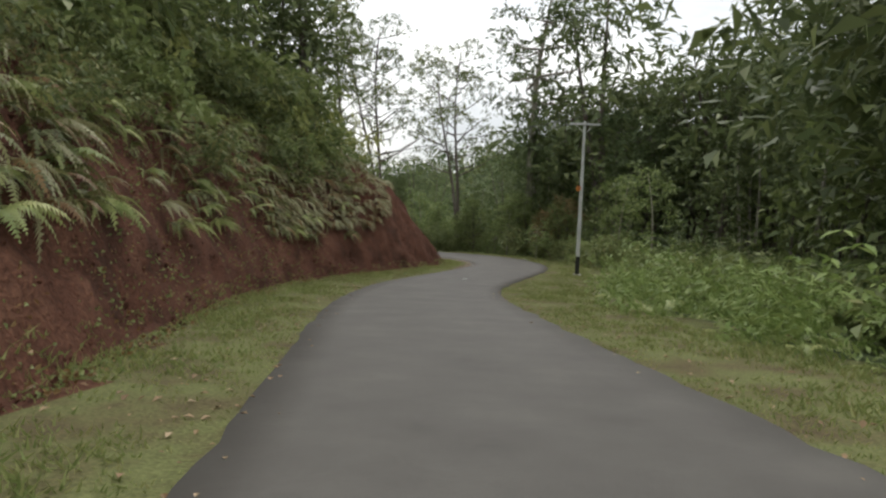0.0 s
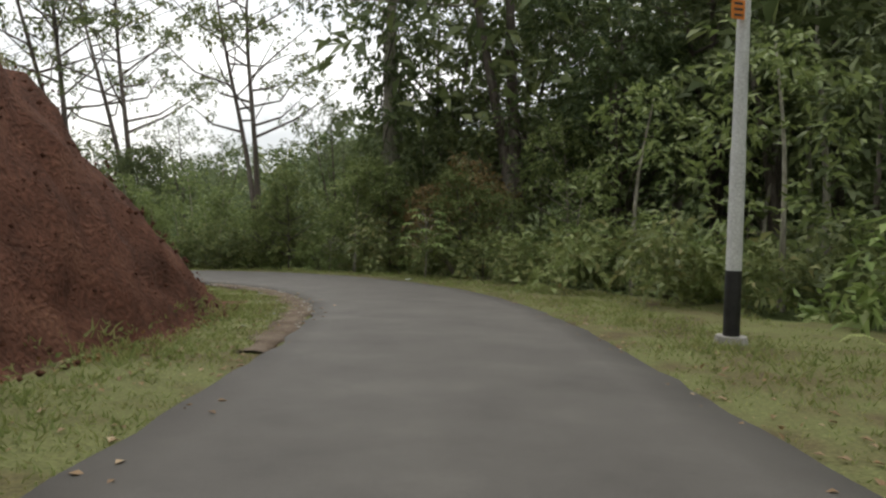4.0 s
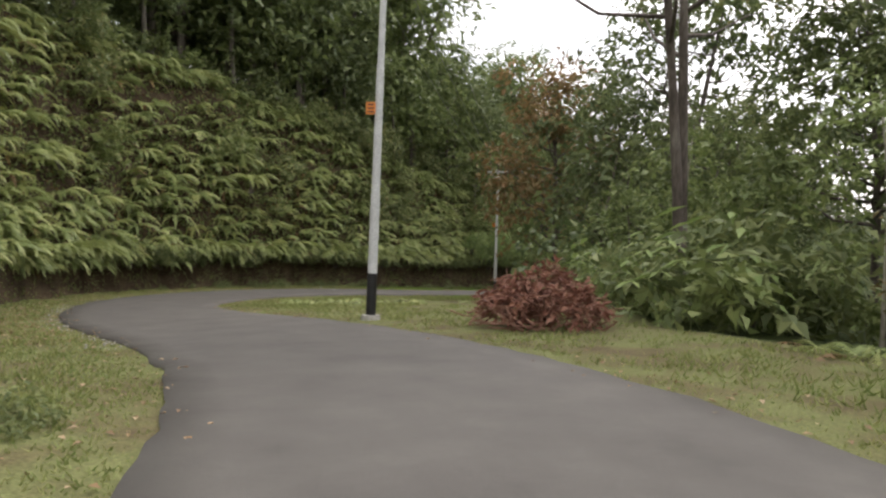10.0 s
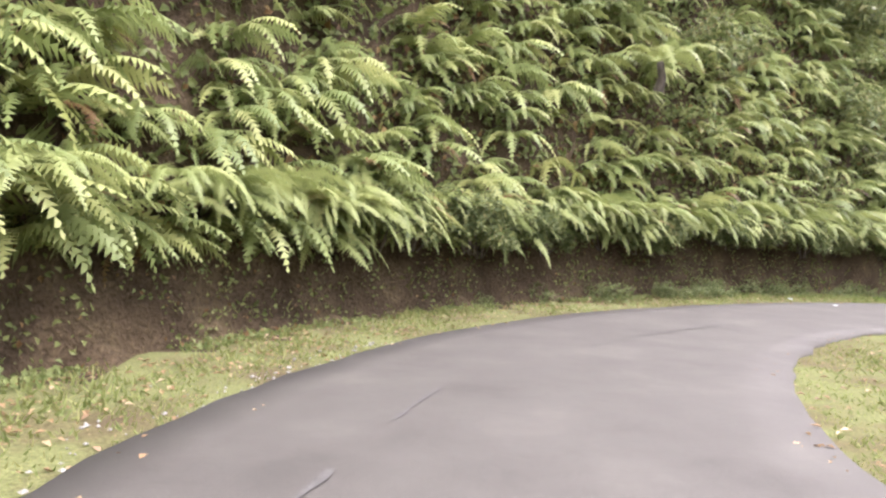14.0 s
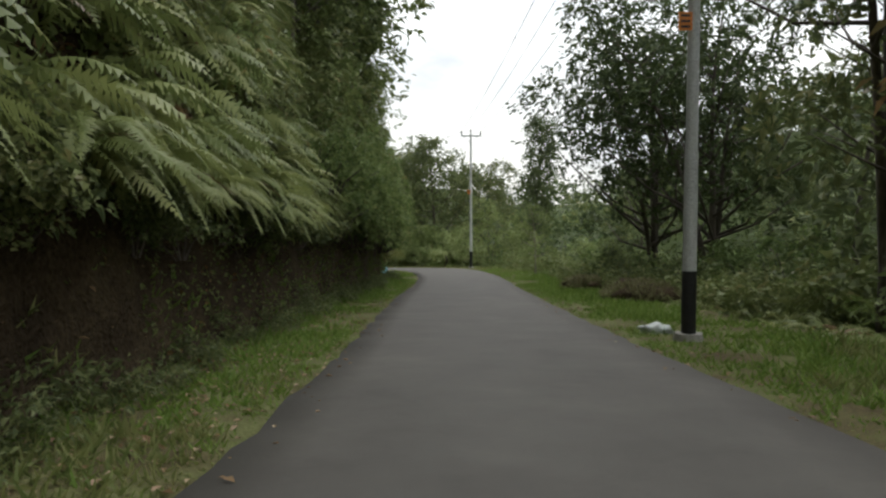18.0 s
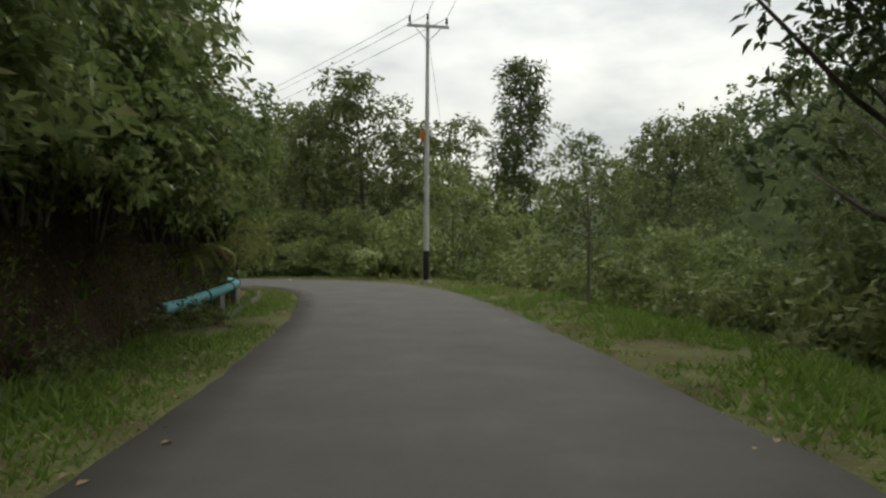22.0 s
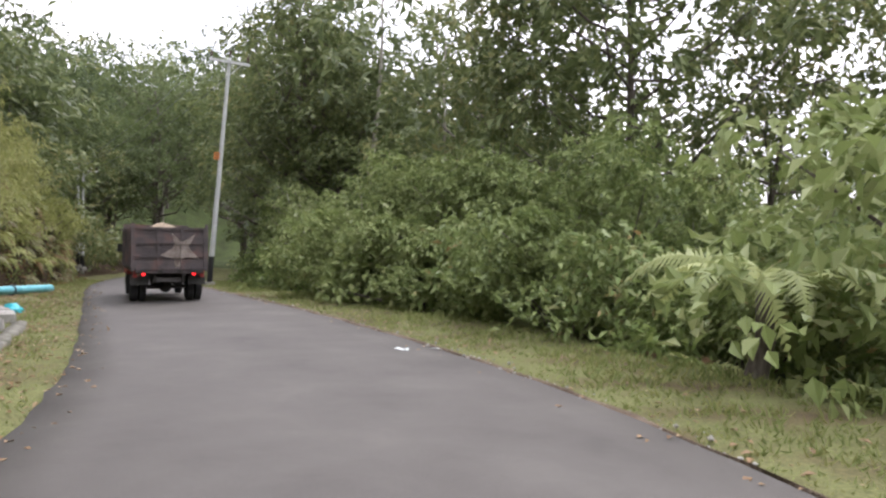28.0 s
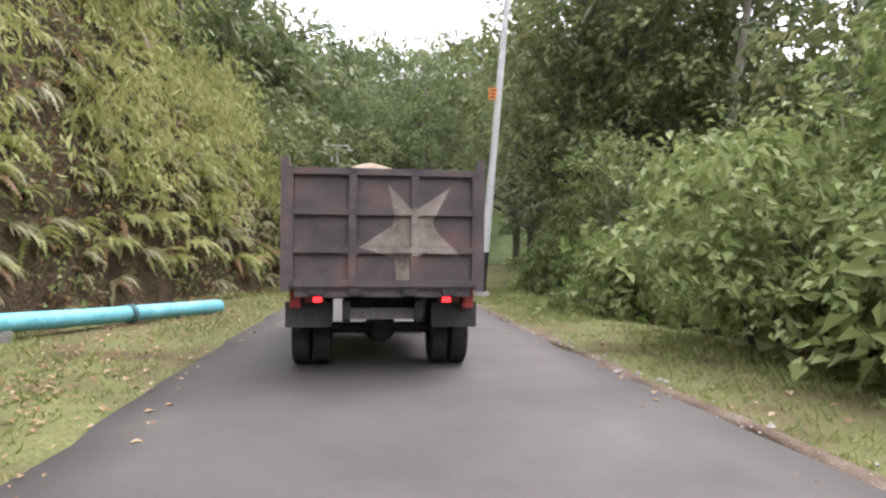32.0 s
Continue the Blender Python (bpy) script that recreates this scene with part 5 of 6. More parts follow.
# ---- grass on the verges ----
def grass():
    r = np.random.default_rng(8)
    n = 110000
    s = r.uniform(-2, 226, n)
    side = r.choice([-1, 1], n)
    w = np.interp(s, line_s, line_w) / 2
    verge = np.where(side < 0, np.interp(s, LEFT[:, 0], LEFT[:, 1]), np.interp(s, RIGHT[:, 0], RIGHT[:, 1])) + 0.3
    e = r.uniform(0, 1, n) ** 1.25 * verge - 0.1
    x, y = place(s, side * (w + e))
    pat = np.array([noise.noise(Vector((a * 0.5, b * 0.5, 7))) + 0.5 * noise.noise(Vector((a * 2.1, b * 2.1, 1))) for a, b in zip(x, y)])
    keep = pat > -0.62 + 0.62 * r.random(n)
    x, y, e, pat, s, side = x[keep], y[keep], e[keep], pat[keep], s[keep], side[keep]
    z = ground(x, y)
    blades = 3
    k = len(x) * blades
    X = np.repeat(np.stack([x, y, z - 0.01], 1), blades, 0) + np.c_[r.normal(size=(k, 2)) * 0.045, np.zeros(k)]
    way = unit(np.c_[r.normal(size=(k, 2)) * 0.8, np.ones(k)])
    L = np.repeat(0.03 + 0.06 * (0.4 + np.minimum(e, 1.5)) * (0.7 + 0.8 * pat), blades) * r.uniform(0.5, 1.4, k)
    tall = np.repeat((s > 130) & (s < 180) & (e > 0.15) & (pat > -0.25), blades)
    L = np.maximum(np.where(tall, L * 1.7, L), 0.02)
    side_v = unit(np.cross(way, r.normal(size=(k, 3)))) * (0.006 + 0.07 * L)[:, None]
    v = np.stack([X - side_v, X + side_v, X + way * L[:, None]], 1).reshape(-1, 3)
    me = bpy.data.meshes.new("grass")
    me.vertices.add(k * 3)
    me.vertices.foreach_set("co", v.ravel())
    me.loops.add(k * 3)
    me.loops.foreach_set("vertex_index", np.arange(k * 3))
    me.polygons.add(k)
    me.polygons.foreach_set("loop_start", np.arange(0, k * 3, 3))
    me.polygons.foreach_set("loop_total", np.full(k, 3))
    me.update(calc_edges=True)
    me.materials.append(GRASS)
    me.materials.append(LUSH)
    me.polygons.foreach_set("material_index", np.repeat((s > 132 + 10 * pat) & (s < 176 + 8 * pat), blades).astype(int))
    return me


tagged(new("grass", grass()), "short yellow-green roadside grass on the verges", "grass", kind="stuff")


def litter():
    r = np.random.default_rng(9)
    n = 10400
    s, side = np.r_[r.uniform(-2, 222, 5200), r.uniform(94, 150, 3000), r.uniform(186, 214, 2200)], np.r_[r.choice([-1, 1], 5200), -np.ones(5200)]
    w = np.interp(s, line_s, line_w) / 2
    e = r.normal(size=n) * 0.6 + np.r_[np.full(5200, 0.6), np.full(5200, 1.25)]
    e = np.where(e < -0.5, 0.2, e)
    x, y = place(s, side * (w + e))
    z = np.where(e < 0.05, np.interp(s, line_s, line_z) + 0.012, ground(x, y) + 0.03)
    L = r.uniform(0.03, 0.12, n)
    v, f = leaf_quads(np.stack([x, y, z], 1), np.c_[r.normal(size=(n, 2)), r.normal(size=n) * 0.15], np.tile([0, 0, 1.0], (n, 1)), L, L * 0.6, 0.2)
    return mesh_of("fallen_leaves", v.tolist(), f.tolist(), leafy("dry_leaves", [(0.0, (0.12, 0.07, 0.035)), (0.6, (0.26, 0.17, 0.09)), (0.9, (0.42, 0.34, 0.22)), (1.0, (0.6, 0.56, 0.48))], 0.1))


tagged(new("fallen_leaves", litter()), "dry fallen leaves and scraps along the road's edges", "leaf litter", kind="stuff")


# ---- power poles and their wires ----
def box(bm, x, y, z, sx, sy, sz, m=None):
    g = bmesh.ops.create_cube(bm, size=1.0, matrix=Matrix.Translation((x, y, z)) @ Matrix.Diagonal((sx, sy, sz, 1)))
    return g["verts"]


def cyl(bm, r1, r2, depth, m, seg=16):
    bmesh.ops.create_cone(bm, cap_ends=True, segments=seg, radius1=r1, radius2=r2, depth=depth, matrix=m)


def power_pole(height=9.4):
    ob = thing("power_pole", "pale grey steel power pole with a black-painted foot", "power pole", "power poles along the road")
    for name, r1, r2, z0, z1 in (("lower_shaft", 0.125, 0.115, -0.5, 3.2), ("middle_shaft", 0.105, 0.095, 3.2, 6.4), ("upper_shaft", 0.085, 0.075, 6.4, height)):
        b = bmesh.new()
        cyl(b, r1, r2, z1 - z0, Matrix.Translation((0, 0, (z0 + z1) / 2)), 24)
        part(name, b, POLE_PAINT, ob)
    b = bmesh.new()
    cyl(b, 0.129, 0.126, 1.4, Matrix.Translation((0, 0, 0.5)), 24)
    part("painted_foot", b, BLACK_PAINT, ob, "black-painted pole foot")
    b = bmesh.new()
    cyl(b, 0.3, 0.24, 0.3, Matrix.Translation((0, 0, -0.02)), 12)
    part("footing", b, CONCRETE, ob, "rough concrete footing")
    b = bmesh.new()
    box(b, 0, -0.12, height - 0.18, 1.8, 0.08, 0.1)
    bmesh.ops.bevel(b, geom=b.edges[:], offset=0.008, segments=1)
    part("crossarm", b, POLE_PAINT, ob)
    for sg in (-1, 1):
        b = bmesh.new()
        cyl(b, 0.018, 0.018, 0.78, Matrix.Translation((sg * 0.28, -0.1, height - 0.48)) @ Matrix.Rotation(sg * 0.82, 4, "Y"), 6)
        part("brace", b, POLE_PAINT, ob)
    for x in (-0.8, 0.0, 0.8):
        b = bmesh.new()
        z = height - 0.13 if x else height
        for k, (r1, dz) in enumerate(((0.03, 0.06), (0.07, 0.12), (0.05, 0.19), (0.06, 0.25))):
            cyl(b, r1, r1 * 0.8, 0.07, Matrix.Translation((x, -0.12 if x else 0, z + dz)), 10)
        part("insulator", b, PORCELAIN, ob, "brown ribbed insulator")
    b = bmesh.new()
    box(b, -0.19, -0.10, 5.35, 0.24, 0.012, 0.3)
    plate = part("number_plate", b, PLATE_ORANGE, ob, "small orange plate with unreadable marks")
    b = bmesh.new()
    for k in range(3):
        box(b, -0.19, -0.109, 5.44 - 0.09 * k, 0.16, 0.004, 0.035)
    part("marks", b, PLATE_DARK, plate)
    return ob


fpx, fpy = place(237.0, -5.0)
FAR_POLE = (float(fpx), float(fpy), 70, 0.0, 0.72)
POLES = [(5.16, 39.74, 8, 0, 0.97), (-30.9, 75.45, 50, 0.02, 1.0), (-57.4, 99.1, 25, 0.0, 1.03), (-76.7, 140.6, 30, 0.0, 1.19), (-107.4, 157.9, 58, 0.065, 1.12), FAR_POLE, (FAR_POLE[0] + 0.35, FAR_POLE[1] - 0.5, 70, 0.0, 0.72)]
first = power_pole()
pole_m = []
for i, (x, y, deg, lean, tall) in enumerate(POLES):
    m = Matrix.Translation((x, y, ground_at(x, y))) @ Matrix.Rotation(radians(deg), 4, "Z") @ Matrix.Rotation(lean, 4, "Y") @ Matrix.Diagonal((1, 1, tall, 1))
    pole_m.append(m)
    if i == 0:
        first.matrix_world = m
    else:
        copy_thing(first, m).matrix_world = m


def cable(a, b, sag, r=0.011):
    t = np.linspace(0, 1, 15)
    p = np.outer(1 - t, a) + np.outer(t, b)
    p[:, 2] -= sag * 4 * t * (1 - t)
    v, f = tube(p, np.full(15, r), 5)
    return tagged(new("power_line", mesh_of("power_line", v, f, WIRE)), "thin sagging overhead power line", "power line", "overhead power lines")


for m0, m1 in zip(pole_m[:6], pole_m[1:6]):
    for x in (-0.8, 0.0, 0.8):
        zt = 9.4 + (0.14 if x else 0.28)
        cable(m0 @ Vector((x, -0.12 if x else 0, zt)), m1 @ Vector((x, -0.12 if x else 0, zt)), 0.5)
g = pole_m[3] @ Vector((0, 0, 9.0))
gx2, gy2 = place(190.0, 11.0)
cable(g, (gx2, gy2, ground_at(gx2, gy2)), 0.02, 0.008)["label"] = "taut steel stay wire of the power pole"


# ---- the dump truck ----
TRUCK_RED = surface("faded_red_paint", [(0.3, (0.22, 0.035, 0.03)), (0.6, (0.36, 0.05, 0.045)), (0.85, (0.42, 0.10, 0.08))], 3.0, 0.5, 0.1, 30.0)
BED_PAINT = surface("rusty_dark_bed", [(0.28, (0.05, 0.043, 0.044)), (0.5, (0.09, 0.075, 0.073)), (0.66, (0.14, 0.088, 0.076)), (0.85, (0.25, 0.12, 0.095))], 1.7, 0.7, 0.3, 150.0)
RUBBER = surface("tyre_rubber", [(0.3, (0.012, 0.012, 0.012)), (0.7, (0.03, 0.029, 0.028))], 6.0, 0.85, 0.3, 60.0)
STAR = surface("worn_white_paint", [(0.3, (0.2, 0.155, 0.13)), (0.5, (0.42, 0.36, 0.31)), (0.8, (0.6, 0.53, 0.47))], 3.5, 0.7, 0.2, 120.0)
FLAP = surface("dusty_rubber_flap", [(0.3, (0.03, 0.03, 0.029)), (0.7, (0.065, 0.063, 0.058))], 3.0, 0.8, 0.2, 60.0)
LAMP_DIM = plain("dull_lamp_glass", (0.2, 0.02, 0.02), 0.3)
BAR = surface("scratched_grey_bar", [(0.3, (0.07, 0.066, 0.063)), (0.7, (0.14, 0.13, 0.125))], 3.0, 0.6, 0.2, 60.0, metal=0.3)
LAMP_RED = plain("lit_tail_lamp", (0.9, 0.02, 0.02), 0.3, emit=1.6)
STEEL = surface("dark_chassis", [(0.3, (0.02, 0.018, 0.016)), (0.7, (0.055, 0.05, 0.045))], 4.0, 0.7, 0.3, 40.0)
SAND = surface("sand_load", [(0.3, (0.22, 0.17, 0.12)), (0.7, (0.36, 0.29, 0.21))], 4.0, 0.95, 0.7, 50.0)
GLASS = plain("dark_glass", (0.02, 0.025, 0.03), 0.08)


def dump_truck(m):
    """Rear at y = 0, facing +y, wheels on z = 0."""
    ob = thing("dump_truck", "old red dump truck, rusty bed with a white star", "truck", m=m)
    P = lambda name, b, mat, parent=ob, label="": part(name, b, mat, parent, label)
    W2 = 1.08

    def slab(x, y, z, sx, sy, sz, bev=0.012):
        b = bmesh.new()
        box(b, x, y, z, sx, sy, sz)
        bmesh.ops.bevel(b, geom=b.edges[:], offset=min(bev, sx * 0.3, sy * 0.3, sz * 0.3), segments=1)
        return b
    # tailgate with its ribs
    gate = P("tailgate", slab(0, 0.08, 1.72, 2.12, 0.05, 1.32), BED_PAINT)
    for x in (-1.05, -0.35, 0.35, 1.05):
        P("rib", slab(x, 0.03, 1.72, 0.085, 0.07, 1.34), BED_PAINT, gate)
    for z in (1.09, 1.47, 1.90, 2.35):
        P("rail", slab(0, 0.025, z, 2.16, 0.06, 0.075), BED_PAINT, gate)
    # star, as pieces of worn paint between the ribs
    cx, cz = 0.28, 1.75
    pts = [(0.05, 2.21), (0.30, 1.95), (0.40, 1.95), (0.77, 2.20), (0.555, 1.80), (0.60, 1.69), (0.88, 1.40), (0.45, 1.44), (0.42, 1.40),
           (0.315, 1.40), (0.31, 1.10), (0.145, 1.10), (0.126, 1.38), (-0.28, 1.50), (0.10, 1.75), (0.115, 1.86)]
    panels = [(xa, xb, za, zb, 0.0545) for xa, xb in ((-0.31, 0.305), (0.395, 1.0)) for za, zb in ((1.13, 1.43), (1.51, 1.86), (1.94, 2.31))]
    proud = [(-0.31, 1.0, 1.434, 1.506, -0.0055), (-0.31, 1.0, 1.864, 1.936, -0.0055)] + [(0.309, 0.391, za, zb, -0.0055) for za, zb in ((1.13, 1.43), (1.51, 1.86), (1.94, 2.31))]

    def clip(poly, ax, val, keep_more):
        out = []
        for (p, q) in zip(poly, poly[1:] + poly[:1]):
            ip, iq = (p[ax] > val) == keep_more, (q[ax] > val) == keep_more
            if ip:
                out.append(p)
            if ip != iq:
                t = (val - p[ax]) / (q[ax] - p[ax])
                out.append((p[0] + (q[0] - p[0]) * t, p[1] + (q[1] - p[1]) * t))
        return out
    for k in range(len(pts)):
        tri = [(cx, cz), pts[k], pts[(k + 1) % len(pts)]]
        for xa, xb, za, zb, y0 in panels + proud:
            q = clip(clip(clip(clip(tri, 0, xa, True), 0, xb, False), 1, za, True), 1, zb, False)
            if len(q) > 2:
                b = bmesh.new()
                b.faces.new([b.verts.new((x, y0, z)) for x, z in q])
                bmesh.ops.solidify(b, geom=b.faces[:], thickness=0.004)
                P("star_paint", b, STAR, gate, "worn white star painted on the tailgate")
    # bed sides, front, floor, corner posts
    for sg in (-1, 1):
        side = P("bed_side", slab(sg * 1.07, 2.0, 1.75, 0.05, 3.9, 1.28), BED_PAINT if sg < 0 else TRUCK_RED)
        for y in (0.1, 0.9, 1.7, 2.5, 3.3, 3.9):
            P("rib", slab(sg * 1.11, y, 1.75, 0.06, 0.08, 1.3), BED_PAINT, side)
        P("corner_post", slab(sg * 1.10, 0.05, 1.75, 0.09, 0.12, 1.5), BED_PAINT)
    P("bed_front", slab(0, 3.95, 1.8, 2.2, 0.06, 1.5), BED_PAINT)
    P("bed_floor", slab(0, 2.0, 1.07, 2.2, 3.95, 0.1), BED_PAINT)
    b = bmesh.new()
    for f in range(1):
        bmesh.ops.create_grid(b, x_segments=14, y_segments=22, size=1.0, matrix=Matrix.Translation((0, 2.0, 2.2)) @ Matrix.Diagonal((1.03, 1.88, 1, 1)))
    for v in b.verts:
        v.co.z += 0.34 * math.exp(-((v.co.x + 0.12) / 0.55) ** 2 - ((v.co.y - 1.1) / 0.9) ** 2) + 0.05 * noise.noise(v.co * 3)
    P("sand_load", b, SAND)
    # lower tail: hinge bar, bumper, lamps, flaps
    P("hinge_bar", slab(0, 0.10, 0.98, 2.0, 0.10, 0.09), BED_PAINT)
    for x in (-0.75, -0.3, 0.3, 0.75):
        P("hinge", slab(x, 0.05, 1.0, 0.16, 0.12, 0.08), STEEL)
    P("bumper", slab(0, 0.35, 0.72, 0.8, 0.08, 0.13), BAR)
    P("subframe", slab(0, 2.2, 0.95, 1.5, 3.4, 0.14), STEEL)
    P("spare_wheel_carrier", slab(0, 1.6, 0.72, 0.8, 0.5, 0.36, 0.05), STEEL)
    P("gearbox", slab(0, 3.3, 0.62, 0.5, 0.9, 0.42, 0.06), STEEL)
    for sg in (-1, 1):
        P("bumper_arm", slab(sg * 0.42, 0.4, 0.74, 0.09, 0.1, 0.26), STEEL)
        P("chassis_rail", slab(sg * 0.42, 2.8, 0.78, 0.09, 5.2, 0.2), STEEL)
        lamp = P("tail_lamp", slab(sg * 0.78, 0.3, 0.90, 0.26, 0.06, 0.11), STEEL)
        P("lens", slab(sg * 0.75, 0.265, 0.90, 0.1, 0.02, 0.08), LAMP_RED, lamp, "lit red tail lamp")
        P("lens", slab(sg * 0.86, 0.265, 0.90, 0.08, 0.02, 0.08), LAMP_DIM, lamp, "unlit dark red lamp glass")
        P("mud_flap", slab(sg * 0.86, 0.42, 0.70, 0.54, 0.03, 0.30), FLAP)
        P("fender", slab(sg * 1.0, 0.36, 0.92, 0.12, 0.3, 0.24), TRUCK_RED)
    b = bmesh.new()
    cyl(b, 0.07, 0.07, 1.7, Matrix.Translation((0, 1.15, 0.46)) @ Matrix.Rotation(math.pi / 2, 4, "Y"), 12)
    bmesh.ops.create_uvsphere(b, u_segments=12, v_segments=8, radius=0.2, matrix=Matrix.Translation((0, 1.15, 0.46)))
    P("rear_axle", b, STEEL)

    def wheel(x, y):
        b = bmesh.new()
        prof = [(0.20, -0.10), (0.30, -0.115), (0.40, -0.11), (0.44, -0.085), (0.445, 0.085), (0.40, 0.11), (0.30, 0.115), (0.20, 0.10)]
        seg = 28
        rings = [[b.verts.new((x + px, y + pr * math.cos(2 * math.pi * k / seg), 0.445 + pr * math.sin(2 * math.pi * k / seg))) for k in range(seg)] for pr, px in prof]
        for a, c in zip(rings, rings[1:]):
            for k in range(seg):
                b.faces.new((a[k], a[(k + 1) % seg], c[(k + 1) % seg], c[k]))
        bmesh.ops.recalc_face_normals(b, faces=b.faces)
        w = P("wheel", bpy.data.meshes.new("wheel"), None)
        part("tyre", b, RUBBER, w)
        b = bmesh.new()
        cyl(b, 0.2, 0.17, 0.14, Matrix.Translation((x, y, 0.445)) @ Matrix.Rotation(math.pi / 2, 4, "Y"), 20)
        part("rim", b, STEEL, w)
    for x in (-0.98, -0.73, 0.73, 0.98):
        wheel(x, 1.15)
    for x in (-0.85, 0.85):
        wheel(x, 4.65)
    # cab
    b = bmesh.new()
    prof = [(4.15, 0.75), (5.75, 0.75), (5.85, 1.3), (5.55, 2.15), (4.2, 2.2)]
    a, c = [[b.verts.new((sx, y, z)) for y, z in prof] for sx in (-0.95, 0.95)]
    b.faces.new(a[::-1])
    b.faces.new(c)
    for k in range(5):
        b.faces.new((a[k], a[(k + 1) % 5], c[(k + 1) % 5], c[k]))
    bmesh.ops.recalc_face_normals(b, faces=b.faces)
    bmesh.ops.bevel(b, geom=b.edges[:], offset=0.06, segments=2)
    cab = P("cab", b, TRUCK_RED)
    part("windscreen", slab(0, 5.74, 1.72, 1.6, 0.03, 0.6), GLASS, cab)
    for sg in (-1, 1):
        part("side_window", slab(sg * 0.955, 5.0, 1.75, 0.02, 0.8, 0.5), GLASS, cab)
        part("door_mirror", slab(sg * 1.12, 5.6, 1.7, 0.16, 0.05, 0.3), BLACK_PAINT, cab)
    return ob


ts = 203.9
tx, ty = place(ts, -0.2)
th = float(np.interp(ts + 2.5, line_s, line_h))
tz = float(np.interp(ts, line_s, line_z))
dump_truck(Matrix.Translation((tx, ty, tz + 0.02)) @ Matrix.Rotation(th, 4, "Z") @ Matrix.Rotation(-0.068, 4, "X") @ Matrix.Scale(0.842, 4))

# ---- water pipe on the left, with its drain ----
def pipe_run(s, d, lift):
    """A run of pipe lengths, clamp to clamp, between plan points."""
    ob = thing("water_pipe", "light blue steel water pipe with clamped joints on concrete posts", "pipe", "water pipes in the drain")
    sp = np.arange(s[0], s[-1], 0.5)
    x, y = place(sp, np.interp(sp, s, d))
    pts = np.stack([x, y, np.interp(sp, line_s, line_z) + np.interp(sp, s, lift)], 1)
    n = len(pts)
    for a in range(0, n - 1, 8):
        q = pts[a:a + 9]
        v, f = tube(q, np.full(len(q), 0.13), 16)
        part("pipe_length", mesh_of("pipe_length", v, f, PIPE_BLUE, True), None, ob)
        c, t = q[0], unit(q[1] - q[0])
        v, f = tube([c - t * 0.06, c - t * 0.03, c + t * 0.03, c + t * 0.06], [0.135, 0.162, 0.162, 0.135], 16)
        part("clamp", mesh_of("clamp", v, f, CLAMP), None, ob, "dark steel pipe clamp")
        e = q[len(q) // 2]
        b = bmesh.new()
        zb = ground_at(e[0], e[1]) - 0.1
        box(b, e[0], e[1], (zb + e[2] - 0.1) / 2, 0.2, 0.2, max(0.1, e[2] - 0.1 - zb))
        bmesh.ops.bevel(b, geom=b.edges[:], offset=0.02, segments=1)
        part("support", b, CONCRETE, ob)
    return ob


pipe_run([168, 171, 178, 183, 185], [-4.7, -4.65, -4.45, -4.4, -4.9], [0.35, 0.35, 0.35, 0.35, 0.35])
pipe_run([197.0, 203, 206.5, 208.2, 211.5], [-6.0, -5.7, -5.3, -4.5, -2.9], [0.35, 0.3, 0.27, 0.2, 0.12])
BRICK = surface("old_brick", [(0.3, (0.09, 0.045, 0.032)), (0.6, (0.17, 0.08, 0.055)), (0.85, (0.24, 0.16, 0.12))], 5.0, 0.9, 0.4, 50.0)


def brick_pier(s, d, courses):
    """A low pier of two bricks a course, laid crosswise."""
    x, y = place(s, d)
    h = float(np.interp(s, line_s, line_h))
    ob = thing("brick_pier", "low pier of old red bricks beside the drain", "brick pier", "", Matrix.Translation((float(x), float(y), ground_at(x, y) - 0.06)) @ Matrix.Rotation(h + 0.3, 4, "Z"))
    for c in range(courses):
        for k in (-1, 1):
            b = bmesh.new()
            box(b, 0 if c % 2 else k * 0.112, k * 0.112 if c % 2 else 0, 0.035 + c * 0.08, 0.43 if c % 2 else 0.21, 0.21 if c % 2 else 0.43, 0.07)
            bmesh.ops.bevel(b, geom=b.edges[:], offset=0.008, segments=1)
            part("brick", b, BRICK, ob)


pier_s, pier_d, _, _ = beside(-76.9, 127.8)
brick_pier(float(pier_s[0]), float(pier_d[0]) - 1.0, 5)
kerb = strip("drain_kerb", 170, 200, MOSSY, lambda s, w: -w / 2 - np.interp(s, [128, 150, 172, 182, 200, 212], [1.9, 1.9, 1.3, 1.1, 1.0, 1.2]) - 0.12,
             lambda s, w: -w / 2 - np.interp(s, [128, 150, 172, 182, 200, 212], [1.9, 1.9, 1.3, 1.1, 1.0, 1.2]) + 0.12, 0.06, 0.3, 2, 0.05)
tagged(kerb, "weathered concrete edge of the roadside drain", "kerb", kind="structure")

# ---- odds and ends beside the road ----
def crumpled(name, label, category, s, d, size, material, flat=0.4, seed=1):
    b = bmesh.new()
    bmesh.ops.create_icosphere(b, subdivisions=3, radius=1.0)
    for v in b.verts:
        k = 1 + 0.55 * noise.noise(v.co * 1.7 + Vector((seed, 0, 0))) + 0.4 * noise.noise(v.co * 4 + Vector((0, seed, 0))) + 0.2 * noise.noise(v.co * 9)
        v.co = Vector((v.co.x * k * size[0], v.co.y * k * size[1], max(v.co.z * k, -0.15) * size[2]))
    for f in b.faces:
        f.smooth = True
    x, y = place(s, d)
    ob = part(name, b, material)
    ob.matrix_world = Matrix.Translation((x, y, ground_at(x, y) + 0.02))
    return tagged(ob, label, category)


